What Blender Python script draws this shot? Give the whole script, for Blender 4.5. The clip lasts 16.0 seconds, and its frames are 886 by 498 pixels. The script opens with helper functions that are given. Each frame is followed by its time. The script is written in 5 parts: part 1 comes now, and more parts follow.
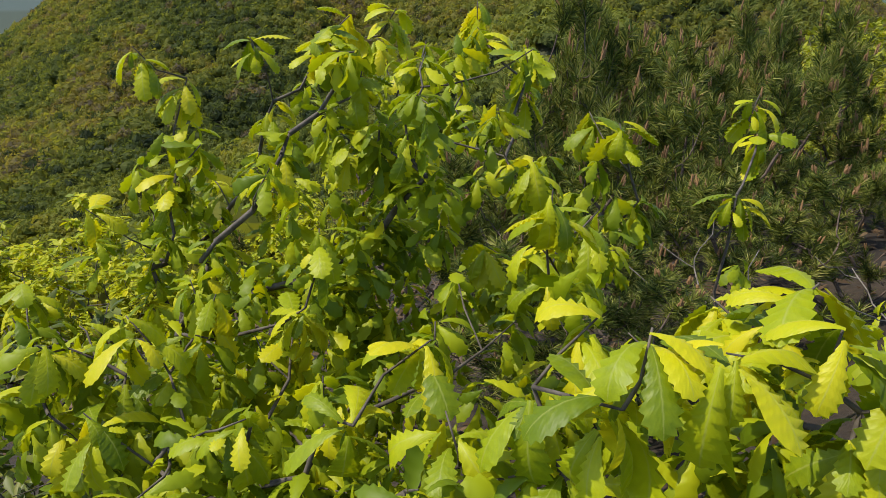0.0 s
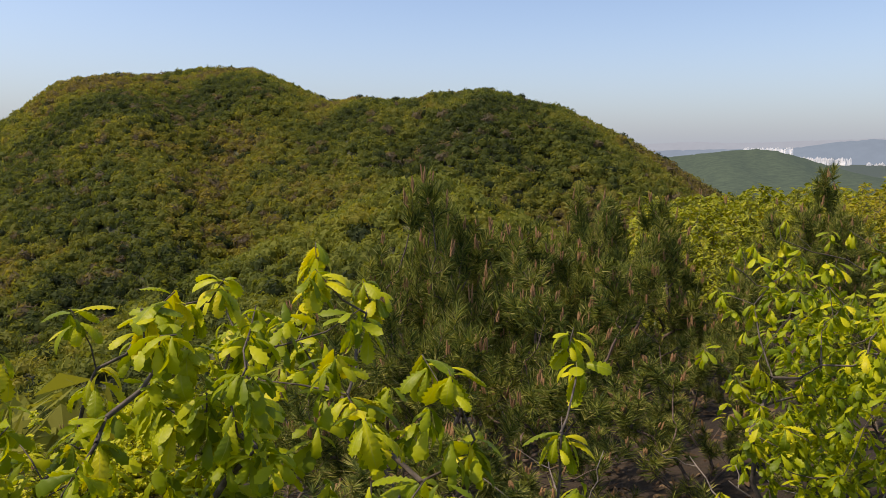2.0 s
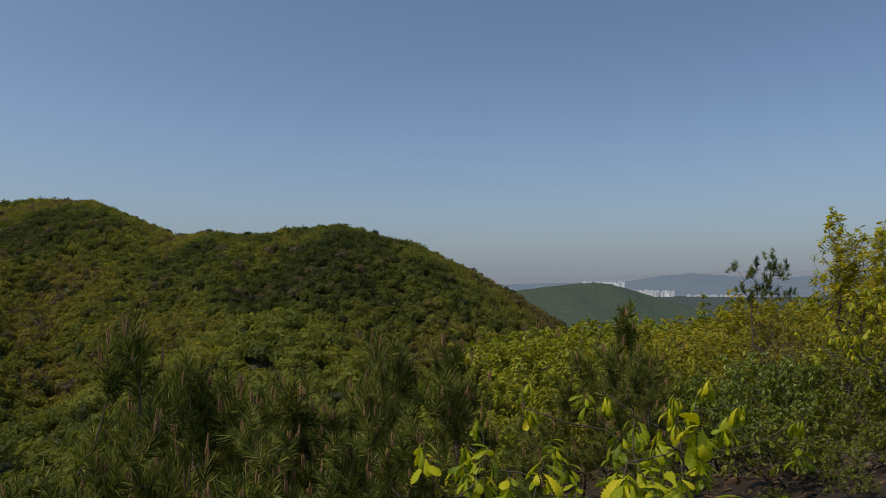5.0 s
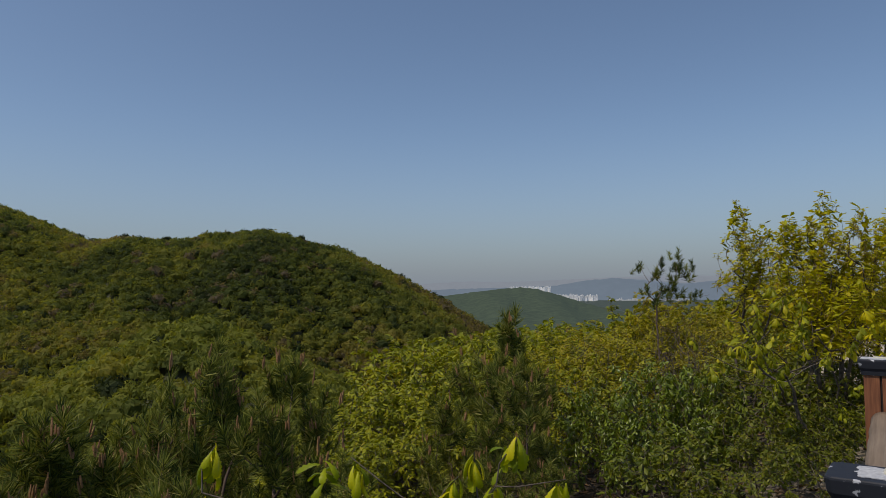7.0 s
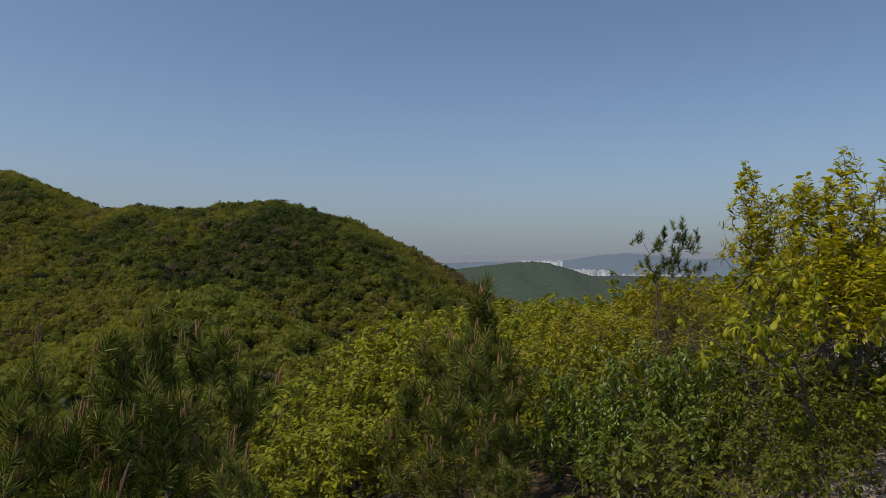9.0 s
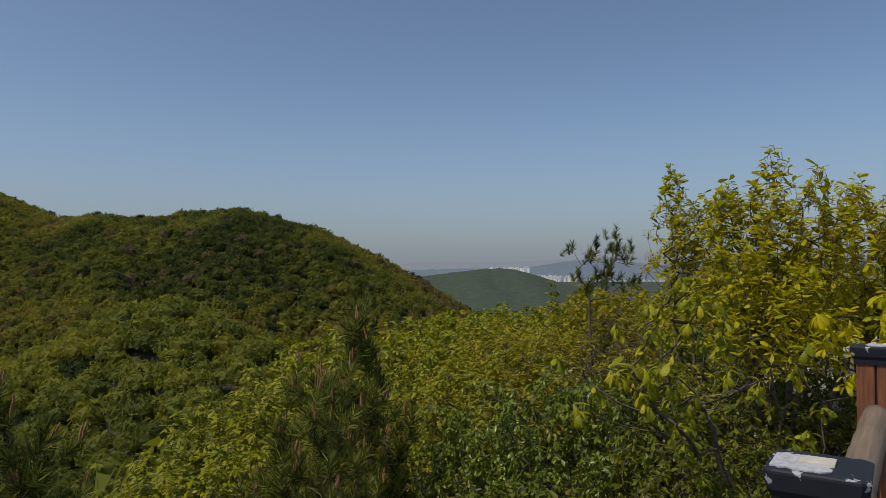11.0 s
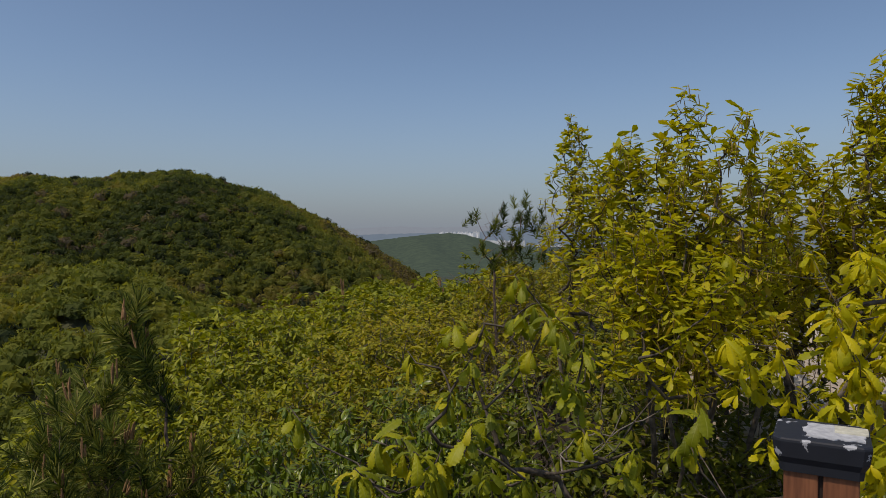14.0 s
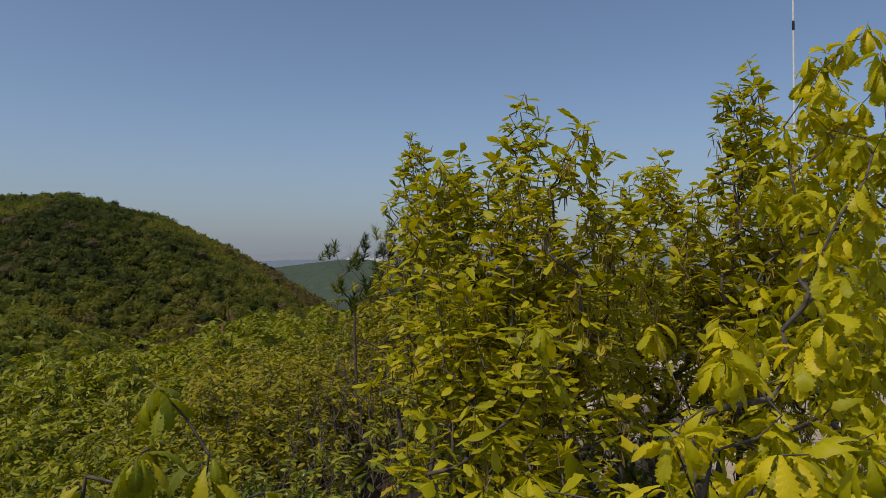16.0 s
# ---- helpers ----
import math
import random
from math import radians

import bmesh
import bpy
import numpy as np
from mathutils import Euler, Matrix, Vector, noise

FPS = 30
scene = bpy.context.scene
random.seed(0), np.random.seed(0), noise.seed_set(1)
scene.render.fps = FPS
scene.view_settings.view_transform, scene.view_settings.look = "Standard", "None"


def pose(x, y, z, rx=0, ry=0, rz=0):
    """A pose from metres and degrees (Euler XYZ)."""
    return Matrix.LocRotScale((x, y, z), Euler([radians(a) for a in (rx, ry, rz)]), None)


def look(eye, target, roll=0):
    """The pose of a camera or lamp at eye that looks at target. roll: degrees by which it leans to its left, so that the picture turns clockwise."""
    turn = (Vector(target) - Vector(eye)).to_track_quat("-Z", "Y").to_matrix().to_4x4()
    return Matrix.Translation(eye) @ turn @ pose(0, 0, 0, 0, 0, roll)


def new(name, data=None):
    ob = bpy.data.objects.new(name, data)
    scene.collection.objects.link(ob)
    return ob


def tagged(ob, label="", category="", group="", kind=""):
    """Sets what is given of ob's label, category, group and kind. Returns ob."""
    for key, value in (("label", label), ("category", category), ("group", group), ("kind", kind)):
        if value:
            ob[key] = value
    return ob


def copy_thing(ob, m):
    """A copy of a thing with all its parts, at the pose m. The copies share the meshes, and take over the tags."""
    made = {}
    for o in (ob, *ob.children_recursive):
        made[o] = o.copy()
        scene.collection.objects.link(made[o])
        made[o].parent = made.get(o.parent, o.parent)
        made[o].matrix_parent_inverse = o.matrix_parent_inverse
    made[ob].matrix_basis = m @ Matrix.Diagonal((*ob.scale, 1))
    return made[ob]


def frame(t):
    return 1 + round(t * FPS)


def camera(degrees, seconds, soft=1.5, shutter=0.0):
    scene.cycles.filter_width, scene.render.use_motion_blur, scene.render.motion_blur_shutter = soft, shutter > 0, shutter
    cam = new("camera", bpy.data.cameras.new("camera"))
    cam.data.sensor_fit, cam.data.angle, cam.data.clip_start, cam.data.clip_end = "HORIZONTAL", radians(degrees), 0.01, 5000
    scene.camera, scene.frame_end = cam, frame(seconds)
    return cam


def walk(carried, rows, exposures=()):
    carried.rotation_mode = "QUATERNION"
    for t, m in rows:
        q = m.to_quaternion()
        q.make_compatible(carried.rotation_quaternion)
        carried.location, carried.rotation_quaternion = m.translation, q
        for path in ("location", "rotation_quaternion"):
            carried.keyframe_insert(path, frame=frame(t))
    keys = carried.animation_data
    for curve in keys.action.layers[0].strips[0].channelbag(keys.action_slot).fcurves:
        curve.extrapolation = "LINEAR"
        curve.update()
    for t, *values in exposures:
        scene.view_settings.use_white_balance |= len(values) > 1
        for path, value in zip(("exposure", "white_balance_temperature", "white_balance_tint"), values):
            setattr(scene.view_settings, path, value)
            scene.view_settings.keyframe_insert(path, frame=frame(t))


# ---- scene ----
cam = camera(66.0, 16.0, 0.7)
PATH = [
    (0, (-0.183, -0.387, 1.888), (-0.22, 1.46, 1.121), 1.0),
    (0.5, (-0.163, -0.37, 1.917), (-0.045, 1.518, 1.267), 1.0),
    (1, (-0.147, -0.367, 1.949), (0.081, 1.544, 1.404), 0.8),
    (1.5, (-0.132, -0.37, 1.999), (0.158, 1.562, 1.569), 0.8),
    (2, (-0.105, -0.387, 2.066), (0.228, 1.564, 1.781), 0.4),
    (2.5, (-0.008, -0.376, 2.108), (0.392, 1.58, 1.989), 0.4),
    (3, (0.099, -0.356, 2.134), (0.529, 1.597, 2.145), 0.2),
    (3.5, (0.243, -0.309, 2.123), (0.748, 1.625, 2.209), 0.4),
    (4, (0.364, -0.168, 2.126), (1.026, 1.717, 2.226), 0.2),
    (6.5, (1.668, 0.864, 2.103), (2.48, 2.688, 2.225), -0.1),
    (7, (1.875, 1.0, 2.094), (2.8, 2.769, 2.218), -0.3),
    (7.5, (2.087, 1.104, 2.055), (3.014, 2.872, 2.174), 0.0),
    (8, (2.262, 1.259, 2.006), (3.153, 3.049, 2.049), 0.5),
    (10.5, (3.327, 1.816, 2.134), (4.266, 3.582, 2.192), -0.1),
    (11, (3.618, 1.946, 2.139), (4.595, 3.689, 2.205), -0.0),
    (11.5, (3.788, 2.051, 2.137), (4.769, 3.792, 2.205), 0.5),
    (12, (3.95, 2.217, 2.152), (4.933, 3.958, 2.216), 0.1),
    (12.5, (4.193, 2.353, 2.156), (5.198, 4.082, 2.201), -0.1),
    (13, (4.462, 2.449, 2.173), (5.477, 4.172, 2.172), -0.1),
    (13.5, (4.697, 2.53, 2.193), (5.733, 4.241, 2.166), 0.3),
    (14, (4.905, 2.675, 2.233), (6.008, 4.343, 2.196), 0.2),
    (14.5, (5.132, 2.795, 2.245), (6.294, 4.422, 2.208), 0.2),
    (15, (5.392, 2.888, 2.268), (6.558, 4.514, 2.275), 0.3),
    (15.5, (5.613, 2.979, 2.292), (6.785, 4.599, 2.316), 0.3),
    (16, (5.804, 3.047, 2.325), (7.121, 4.552, 2.364), -0.0),
]
EXPOSURES = [(0.0, 0.66, 6500, 10), (1.0, 0.73, 6600, 11), (1.6, 0.70, 7050, 15), (2.1, 0.33, 7500, 21), (2.6, -0.06, 7450, 20), (3.2, -0.33, 7050, 16), (3.6, -0.41, 6950, 14), (12.0, -0.42, 7000, 15), (16.0, -0.4, 7050, 16)]
walk(cam, [(t, look(eye, target, roll)) for t, eye, target, roll in PATH], EXPOSURES)

# ---- sky and sun ----
SUN_AZ, SUN_EL = radians(94), radians(59)  # the sun stands to the left of the first view, a little behind it
world = bpy.data.worlds.new("world")
scene.world = world
world.use_nodes = True
wn = world.node_tree.nodes
sky = wn.new("ShaderNodeTexSky")
sky.sky_type, sky.sun_disc = "NISHITA", False
sky.sun_elevation, sky.sun_rotation = SUN_EL, -SUN_AZ
sky.altitude, sky.air_density, sky.dust_density, sky.ozone_density = 300, 0.85, 1.8, 2.4
wn["Background"].inputs["Strength"].default_value = 0.15
tint = wn.new("ShaderNodeMix")
tint.data_type, tint.blend_type = "RGBA", "MULTIPLY"
tint.inputs["Factor"].default_value = 1.0
tint.inputs["B"].default_value = (0.915, 1.0, 1.015, 1)
world.node_tree.links.new(sky.outputs[0], tint.inputs["A"])
world.node_tree.links.new(tint.outputs["Result"], wn["Background"].inputs["Color"])
sun = new("sun", bpy.data.lights.new("sun", "SUN"))
sun.data.energy, sun.data.angle, sun.data.color = 3.0, radians(0.6), (1.0, 0.93, 0.79)
sun_way = Vector((-math.sin(SUN_AZ) * math.cos(SUN_EL), math.cos(SUN_AZ) * math.cos(SUN_EL), math.sin(SUN_EL)))
sun.matrix_world = look(sun_way * 50, (0, 0, 0))


# ---- materials ----
def nodes_of(name):
    m = bpy.data.materials.new(name)
    m.use_nodes = True
    n, l = m.node_tree.nodes, m.node_tree.links
    return m, n, l, n["Principled BSDF"]


def ramp(n, stops):
    r = n.new("ShaderNodeValToRGB")
    while len(r.color_ramp.elements) < len(stops):
        r.color_ramp.elements.new(0.5)
    for e, (p, c) in zip(r.color_ramp.elements, stops):
        e.position, e.color = p, (*c, 1)
    return r


def noise_node(n, l, scale, detail=3, coord="Object", rough=0.55):
    c = n.new("ShaderNodeTexCoord")
    t = n.new("ShaderNodeTexNoise")
    t.inputs["Scale"].default_value, t.inputs["Detail"].default_value, t.inputs["Roughness"].default_value = scale, detail, rough
    l.new(c.outputs[coord], t.inputs["Vector"])
    return t


def bump_of(n, l, height, bsdf, strength, distance):
    b = n.new("ShaderNodeBump")
    b.inputs["Strength"].default_value, b.inputs["Distance"].default_value = strength, distance
    l.new(height, b.inputs["Height"])
    l.new(b.outputs[0], bsdf.inputs["Normal"])
    return b


def leaf_material(name, stops, see_through=0.4, rough=0.5, source="tint", veins=False, scale=9.0, gloss=0.3):
    """Thin living leaf: each leaf takes its own hue from the stops, light shows through."""
    m, n, l, b = nodes_of(name)
    if source == "object":
        pick = n.new("ShaderNodeObjectInfo").outputs["Random"]
    else:
        a = n.new("ShaderNodeAttribute")
        a.attribute_name = "tint"
        pick = a.outputs["Fac"]
    mix = n.new("ShaderNodeMath")
    mix.operation = "MULTIPLY_ADD"
    spot = noise_node(n, l, scale)
    mix.inputs[1].default_value = 0.35
    l.new(spot.outputs["Fac"], mix.inputs[0])
    off = n.new("ShaderNodeMath")
    off.operation = "SUBTRACT"
    off.inputs[1].default_value = 0.175
    l.new(pick, off.inputs[0])
    l.new(off.outputs[0], mix.inputs[2])
    r = ramp(n, stops)
    l.new(mix.outputs[0], r.inputs[0])
    colour = r.outputs[0]
    if veins:
        # pale midrib and side veins from the leaf's own coordinates
        a = n.new("ShaderNodeAttribute")
        a.attribute_name = "blade"
        sep = n.new("ShaderNodeSeparateXYZ")
        l.new(a.outputs["Vector"], sep.inputs[0])
        side = n.new("ShaderNodeMath")
        side.operation = "ABSOLUTE"
        l.new(sep.outputs[0], side.inputs[0])
        slant = n.new("ShaderNodeMath")
        slant.operation = "MULTIPLY_ADD"
        slant.inputs[1].default_value = -0.35
        l.new(side.outputs[0], slant.inputs[0])
        l.new(sep.outputs[1], slant.inputs[2])
        wave = n.new("ShaderNodeMath")
        wave.operation = "SINE"
        wide = n.new("ShaderNodeMath")
        wide.operation = "MULTIPLY"
        wide.inputs[1].default_value = 52.0
        l.new(slant.outputs[0], wide.inputs[0])
        l.new(wide.outputs[0], wave.inputs[0])
        rib = n.new("ShaderNodeMapRange")
        rib.inputs["From Min"].default_value, rib.inputs["From Max"].default_value = 0.0, 0.09
        rib.inputs["To Min"].default_value, rib.inputs["To Max"].default_value = 1.0, 0.0
        l.new(side.outputs[0], rib.inputs["Value"])
        pale = n.new("ShaderNodeMix")
        pale.data_type = "RGBA"
        pale.inputs["B"].default_value = (0.42, 0.44, 0.12, 1)
        half = n.new("ShaderNodeMath")
        half.operation = "MULTIPLY"
        half.inputs[1].default_value = 0.45
        l.new(rib.outputs[0], half.inputs[0])
        l.new(half.outputs[0], pale.inputs["Factor"])
        l.new(colour, pale.inputs["A"])
        colour = pale.outputs["Result"]
        bump_of(n, l, wave.outputs[0], b, 0.12, 0.0005)
    l.new(colour, b.inputs["Base Color"])
    b.inputs["Roughness"].default_value = rough
    b.inputs["Specular IOR Level"].default_value = gloss
    t = n.new("ShaderNodeBsdfTranslucent")
    warm = n.new("ShaderNodeMix")
    warm.data_type, warm.blend_type = "RGBA", "MULTIPLY"
    warm.inputs["Factor"].default_value = 1.0
    warm.inputs["B"].default_value = (1.25, 1.15, 0.45, 1)
    l.new(colour, warm.inputs["A"])
    l.new(warm.outputs["Result"], t.inputs["Color"])
    s = n.new("ShaderNodeMixShader")
    s.inputs[0].default_value = see_through
    l.new(b.outputs[0], s.inputs[1])
    l.new(t.outputs[0], s.inputs[2])
    l.new(s.outputs[0], n["Material Output"].inputs["Surface"])
    return m


def bark_material(name, dark, light, scale=40.0):
    m, n, l, b = nodes_of(name)
    t = noise_node(n, l, scale, 5)
    r = ramp(n, [(0.3, dark), (0.7, light)])
    l.new(t.outputs["Fac"], r.inputs[0])
    l.new(r.outputs[0], b.inputs["Base Color"])
    b.inputs["Roughness"].default_value = 0.85
    bump_of(n, l, t.outputs["Fac"], b, 0.6, 0.004)
    return m


YOUNG = [(0.0, (0.14, 0.205, 0.006)), (0.3, (0.305, 0.365, 0.006)), (0.65, (0.48, 0.50, 0.008)), (1.0, (0.63, 0.565, 0.012))]
OAK = [(0.0, (0.20, 0.22, 0.008)), (0.4, (0.38, 0.38, 0.009)), (0.75, (0.50, 0.46, 0.012)), (1.0, (0.48, 0.36, 0.03))]
# oak leaf lightened and yellowed, full sun put into the colour
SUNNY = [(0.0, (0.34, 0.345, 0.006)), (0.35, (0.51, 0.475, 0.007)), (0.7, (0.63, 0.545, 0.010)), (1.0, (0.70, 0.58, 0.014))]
# extra blue in the valley greens paints in a little haze
SPUR = [(0.0, (0.035, 0.05, 0.022)), (0.12, (0.075, 0.095, 0.028)), (0.45, (0.145, 0.17, 0.036)), (0.75, (0.22, 0.235, 0.042)), (1.0, (0.26, 0.235, 0.046))]
MIXED = [(0.0, (0.08, 0.10, 0.008)), (0.4, (0.165, 0.19, 0.010)), (0.8, (0.29, 0.295, 0.012)), (1.0, (0.32, 0.24, 0.03))]
GREEN = [(0.0, (0.05, 0.085, 0.006)), (0.5, (0.115, 0.165, 0.008)), (1.0, (0.22, 0.27, 0.012))]
NEEDLE = [(0.0, (0.034, 0.058, 0.014)), (0.5, (0.145, 0.175, 0.03)), (0.9, (0.29, 0.305, 0.06)), (1.0, (0.37, 0.335, 0.11))]
# hillside colours greyed with blue, haze put into the leaf colour
WOOD_FAR = [(0.0, (0.045, 0.06, 0.03)), (0.12, (0.085, 0.11, 0.036)), (0.40, (0.15, 0.175, 0.044)), (0.7, (0.225, 0.23, 0.05)), (0.9, (0.25, 0.215, 0.058)), (0.95, (0.17, 0.14, 0.075)), (1.0, (0.17, 0.14, 0.10))]
BRONZE = [(0.0, (0.12, 0.13, 0.008)), (0.45, (0.28, 0.27, 0.010)), (0.8, (0.38, 0.335, 0.014)), (1.0, (0.37, 0.26, 0.03))]
M_BRONZE = leaf_material("bronze_leaves", BRONZE, 0.36, 0.5)
UNDER = [(0.0, (0.04, 0.06, 0.005)), (0.5, (0.105, 0.13, 0.007)), (0.85, (0.18, 0.19, 0.010)), (1.0, (0.19, 0.165, 0.016))]
M_UNDER = leaf_material("undergrowth_leaves", UNDER, 0.3, 0.45, gloss=0.35)
M_YOUNG = leaf_material("young_oak_leaf", YOUNG, 0.38, 0.45, "object", True)
M_YOUNG_FAR = leaf_material("young_oak_leaves", YOUNG, 0.42, 0.5)
M_OAK = leaf_material("oak_leaves", OAK, 0.40, 0.48)
LIGHT = [(0.0, (0.075, 0.10, 0.006)), (0.4, (0.185, 0.21, 0.008)), (0.8, (0.31, 0.32, 0.010)), (1.0, (0.37, 0.32, 0.016))]
M_LIGHT = leaf_material("light_leaves", LIGHT, 0.3, 0.48, gloss=0.28)
M_MIXED = leaf_material("shrub_leaves", MIXED, 0.24, 0.48, gloss=0.3)
M_GREEN = leaf_material("glossy_leaves", GREEN, 0.25, 0.36, gloss=0.55)
M_NEEDLE = leaf_material("pine_needles", NEEDLE, 0.25, 0.55, gloss=0.12)
M_WOODS = leaf_material("hillside_leaves", WOOD_FAR, 0.58, 0.7, scale=0.35, gloss=0.1)
# duller leaf colour that paints shade onto two saplings
OLIVE_SHADE = [(0.0, (0.135, 0.165, 0.006)), (0.4, (0.26, 0.285, 0.008)), (0.8, (0.41, 0.405, 0.011)), (1.0, (0.50, 0.43, 0.02))]
M_OLIVE_SHADE = leaf_material("olive_shade_oak_leaf", OLIVE_SHADE, 0.36, 0.48, "object", True)
M_OLIVE_SHADE_FAR = leaf_material("olive_shade_oak_leaves", OLIVE_SHADE, 0.36, 0.5)
M_SUNNY = leaf_material("sun_painted_oak_leaf", SUNNY, 0.42, 0.45, "object", True)
M_SUNNY_FAR = leaf_material("sun_painted_oak_leaves", SUNNY, 0.42, 0.5)
M_SPUR = leaf_material("valley_leaves", SPUR, 0.45, 0.7, scale=0.5, gloss=0.1)
M_BARK = bark_material("oak_bark", (0.028, 0.021, 0.015), (0.15, 0.122, 0.095))
M_PINEBARK = bark_material("pine_bark", (0.05, 0.03, 0.02), (0.17, 0.12, 0.09))
M_CANDLE = bark_material("pine_candle", (0.20, 0.095, 0.035), (0.36, 0.21, 0.09), 90)
M_CATKIN = bark_material("catkin", (0.20, 0.13, 0.03), (0.34, 0.25, 0.06), 120)


# ---- mesh tools ----
def mesh_np(name, V, F, tint=None, blade=None, smooth=False):
    V, F = np.asarray(V, dtype=np.float32), np.asarray(F, dtype=np.int32)
    me = bpy.data.meshes.new(name)
    me.vertices.add(len(V))
    me.vertices.foreach_set("co", V.ravel())
    me.loops.add(F.size)
    me.loops.foreach_set("vertex_index", F.ravel())
    me.polygons.add(len(F))
    me.polygons.foreach_set("loop_start", np.arange(len(F), dtype=np.int32) * F.shape[1])
    me.update(calc_edges=True)
    me.polygons.foreach_set("use_smooth", np.full(len(F), smooth))
    if tint is not None:
        me.attributes.new("tint", "FLOAT", "POINT").data.foreach_set("value", np.asarray(tint, dtype=np.float32))
    if blade is not None:
        me.attributes.new("blade", "FLOAT_VECTOR", "POINT").data.foreach_set("vector", np.asarray(blade, dtype=np.float32).ravel())
    return me


def part_np(name, me, material, parent=None, label=""):
    if not me.materials:
        me.materials.append(material)
    ob = new(name, me)
    ob.parent = parent
    return tagged(ob, label)


def part(name, bm, material, parent=None, label=""):
    me = bpy.data.meshes.new(name)
    bm.to_mesh(me)
    bm.free()
    return part_np(name, me, material, parent, label)


def root(name, x, y, z, label, category, group=""):
    ob = new(name)
    ob.location = (x, y, z)
    ob.empty_display_size = 0.2
    return tagged(ob, label, category, group)


def leaf_shape(rows, length=1.0, width=0.5, droop=0.9, fold=0.25, teeth=0.2, cup=0.0, pleat=0.0):
    """A leaf along +y from its stalk, broadest past the middle, one blade either side of the midrib, scalloped, pleated along its side veins and drooping.
    Returns points, triangles, blade coordinates."""
    V, B = [], []
    y = z = 0.0
    for i in range(rows + 1):
        v = i / rows
        a = droop * v ** 1.3
        if i:
            y += math.cos(a) * length / rows
            z -= math.sin(a) * length / rows
        w = 0.5 * width * length * (math.sin(math.pi * min(1, 0.03 + 0.97 * v ** 1.6)) ** 0.75 if v < 1 else 0.0)
        w = max(w, 0.012 * length)
        notch = 0 < i < rows and i % 2
        if notch:
            w *= 1 - teeth
        crease = (-pleat if notch else pleat) * min(1, 4 * v) * w
        back = 0.022 * length if notch else -0.018 * length if 0 < i < rows else 0
        for u in (-1, 0, 1):
            V.append((u * w, y - (back * math.cos(a) if u else 0), z + (back * math.sin(a) if u else 0) + abs(u) * (fold * w + crease) - cup * (u * w) ** 2 / length))
            B.append((u, v, 0))
    F = []
    for i in range(rows):
        for j in range(2):
            a = i * 3 + j
            F += [(a, a + 1, a + 4), (a, a + 4, a + 3)]
    return np.array(V), np.array(F), np.array(B)


def scatter(shapes, which, frames, places, tints):
    """Joins many copies of a few shapes: frames are n x 3 x 3 with the size in them."""
    VV, FF, TT, at = [], [], [], 0
    for k, (V, F, *_) in enumerate(shapes):
        sel = np.nonzero(which == k)[0]
        if not len(sel):
            continue
        P = np.einsum("nij,vj->nvi", frames[sel], V) + places[sel][:, None]
        VV.append(P.reshape(-1, 3))
        FF.append((F[None] + (np.arange(len(sel)) * len(V))[:, None, None]).reshape(-1, 3) + at)
        TT.append(np.repeat(tints[sel], len(V)))
        at += len(sel) * len(V)
    return np.concatenate(VV), np.concatenate(FF), np.concatenate(TT)


def frames_of(out, up, size, rng, roll=0.5):
    """Turns n directions into frames whose y runs along out and whose z leans to up."""
    y = out / np.linalg.norm(out, axis=1, keepdims=True)
    up = up + rng.normal(0, roll, out.shape)
    z = up - (up * y).sum(1, keepdims=True) * y
    z /= np.linalg.norm(z, axis=1, keepdims=True) + 1e-9
    x = np.cross(y, z)
    return np.stack([x, y, z], axis=2) * size[:, None, None]


def tube(points, radii, sides=5):
    P = np.asarray(points, float)
    R = np.asarray(radii, float)
    T = np.gradient(P, axis=0)
    T /= np.linalg.norm(T, axis=1, keepdims=True) + 1e-9
    ref = np.array([0.31, 0.95, 0.05])
    A = np.cross(T, ref)
    A /= np.linalg.norm(A, axis=1, keepdims=True) + 1e-9
    Bv = np.cross(T, A)
    ang = np.arange(sides) * 2 * math.pi / sides
    V = P[:, None] + R[:, None, None] * (np.cos(ang)[None, :, None] * A[:, None] + np.sin(ang)[None, :, None] * Bv[:, None])
    n = len(P)
    i, j = np.meshgrid(np.arange(n - 1), np.arange(sides), indexing="ij")
    a, b = i * sides + j, i * sides + (j + 1) % sides
    c, d = a + sides, b + sides
    F = np.concatenate([np.stack([a, b, d], -1).reshape(-1, 3), np.stack([a, d, c], -1).reshape(-1, 3)])
    last = (n - 1) * sides
    F = np.concatenate([F, [(last, last + k, last + k + 1) for k in range(1, sides - 1)]])
    return V.reshape(-1, 3), F


def join(pieces):
    VV, FF, at = [], [], 0
    for V, F in pieces:
        VV.append(V)
        FF.append(F + at)
        at += len(V)
    return np.concatenate(VV), np.concatenate(FF)


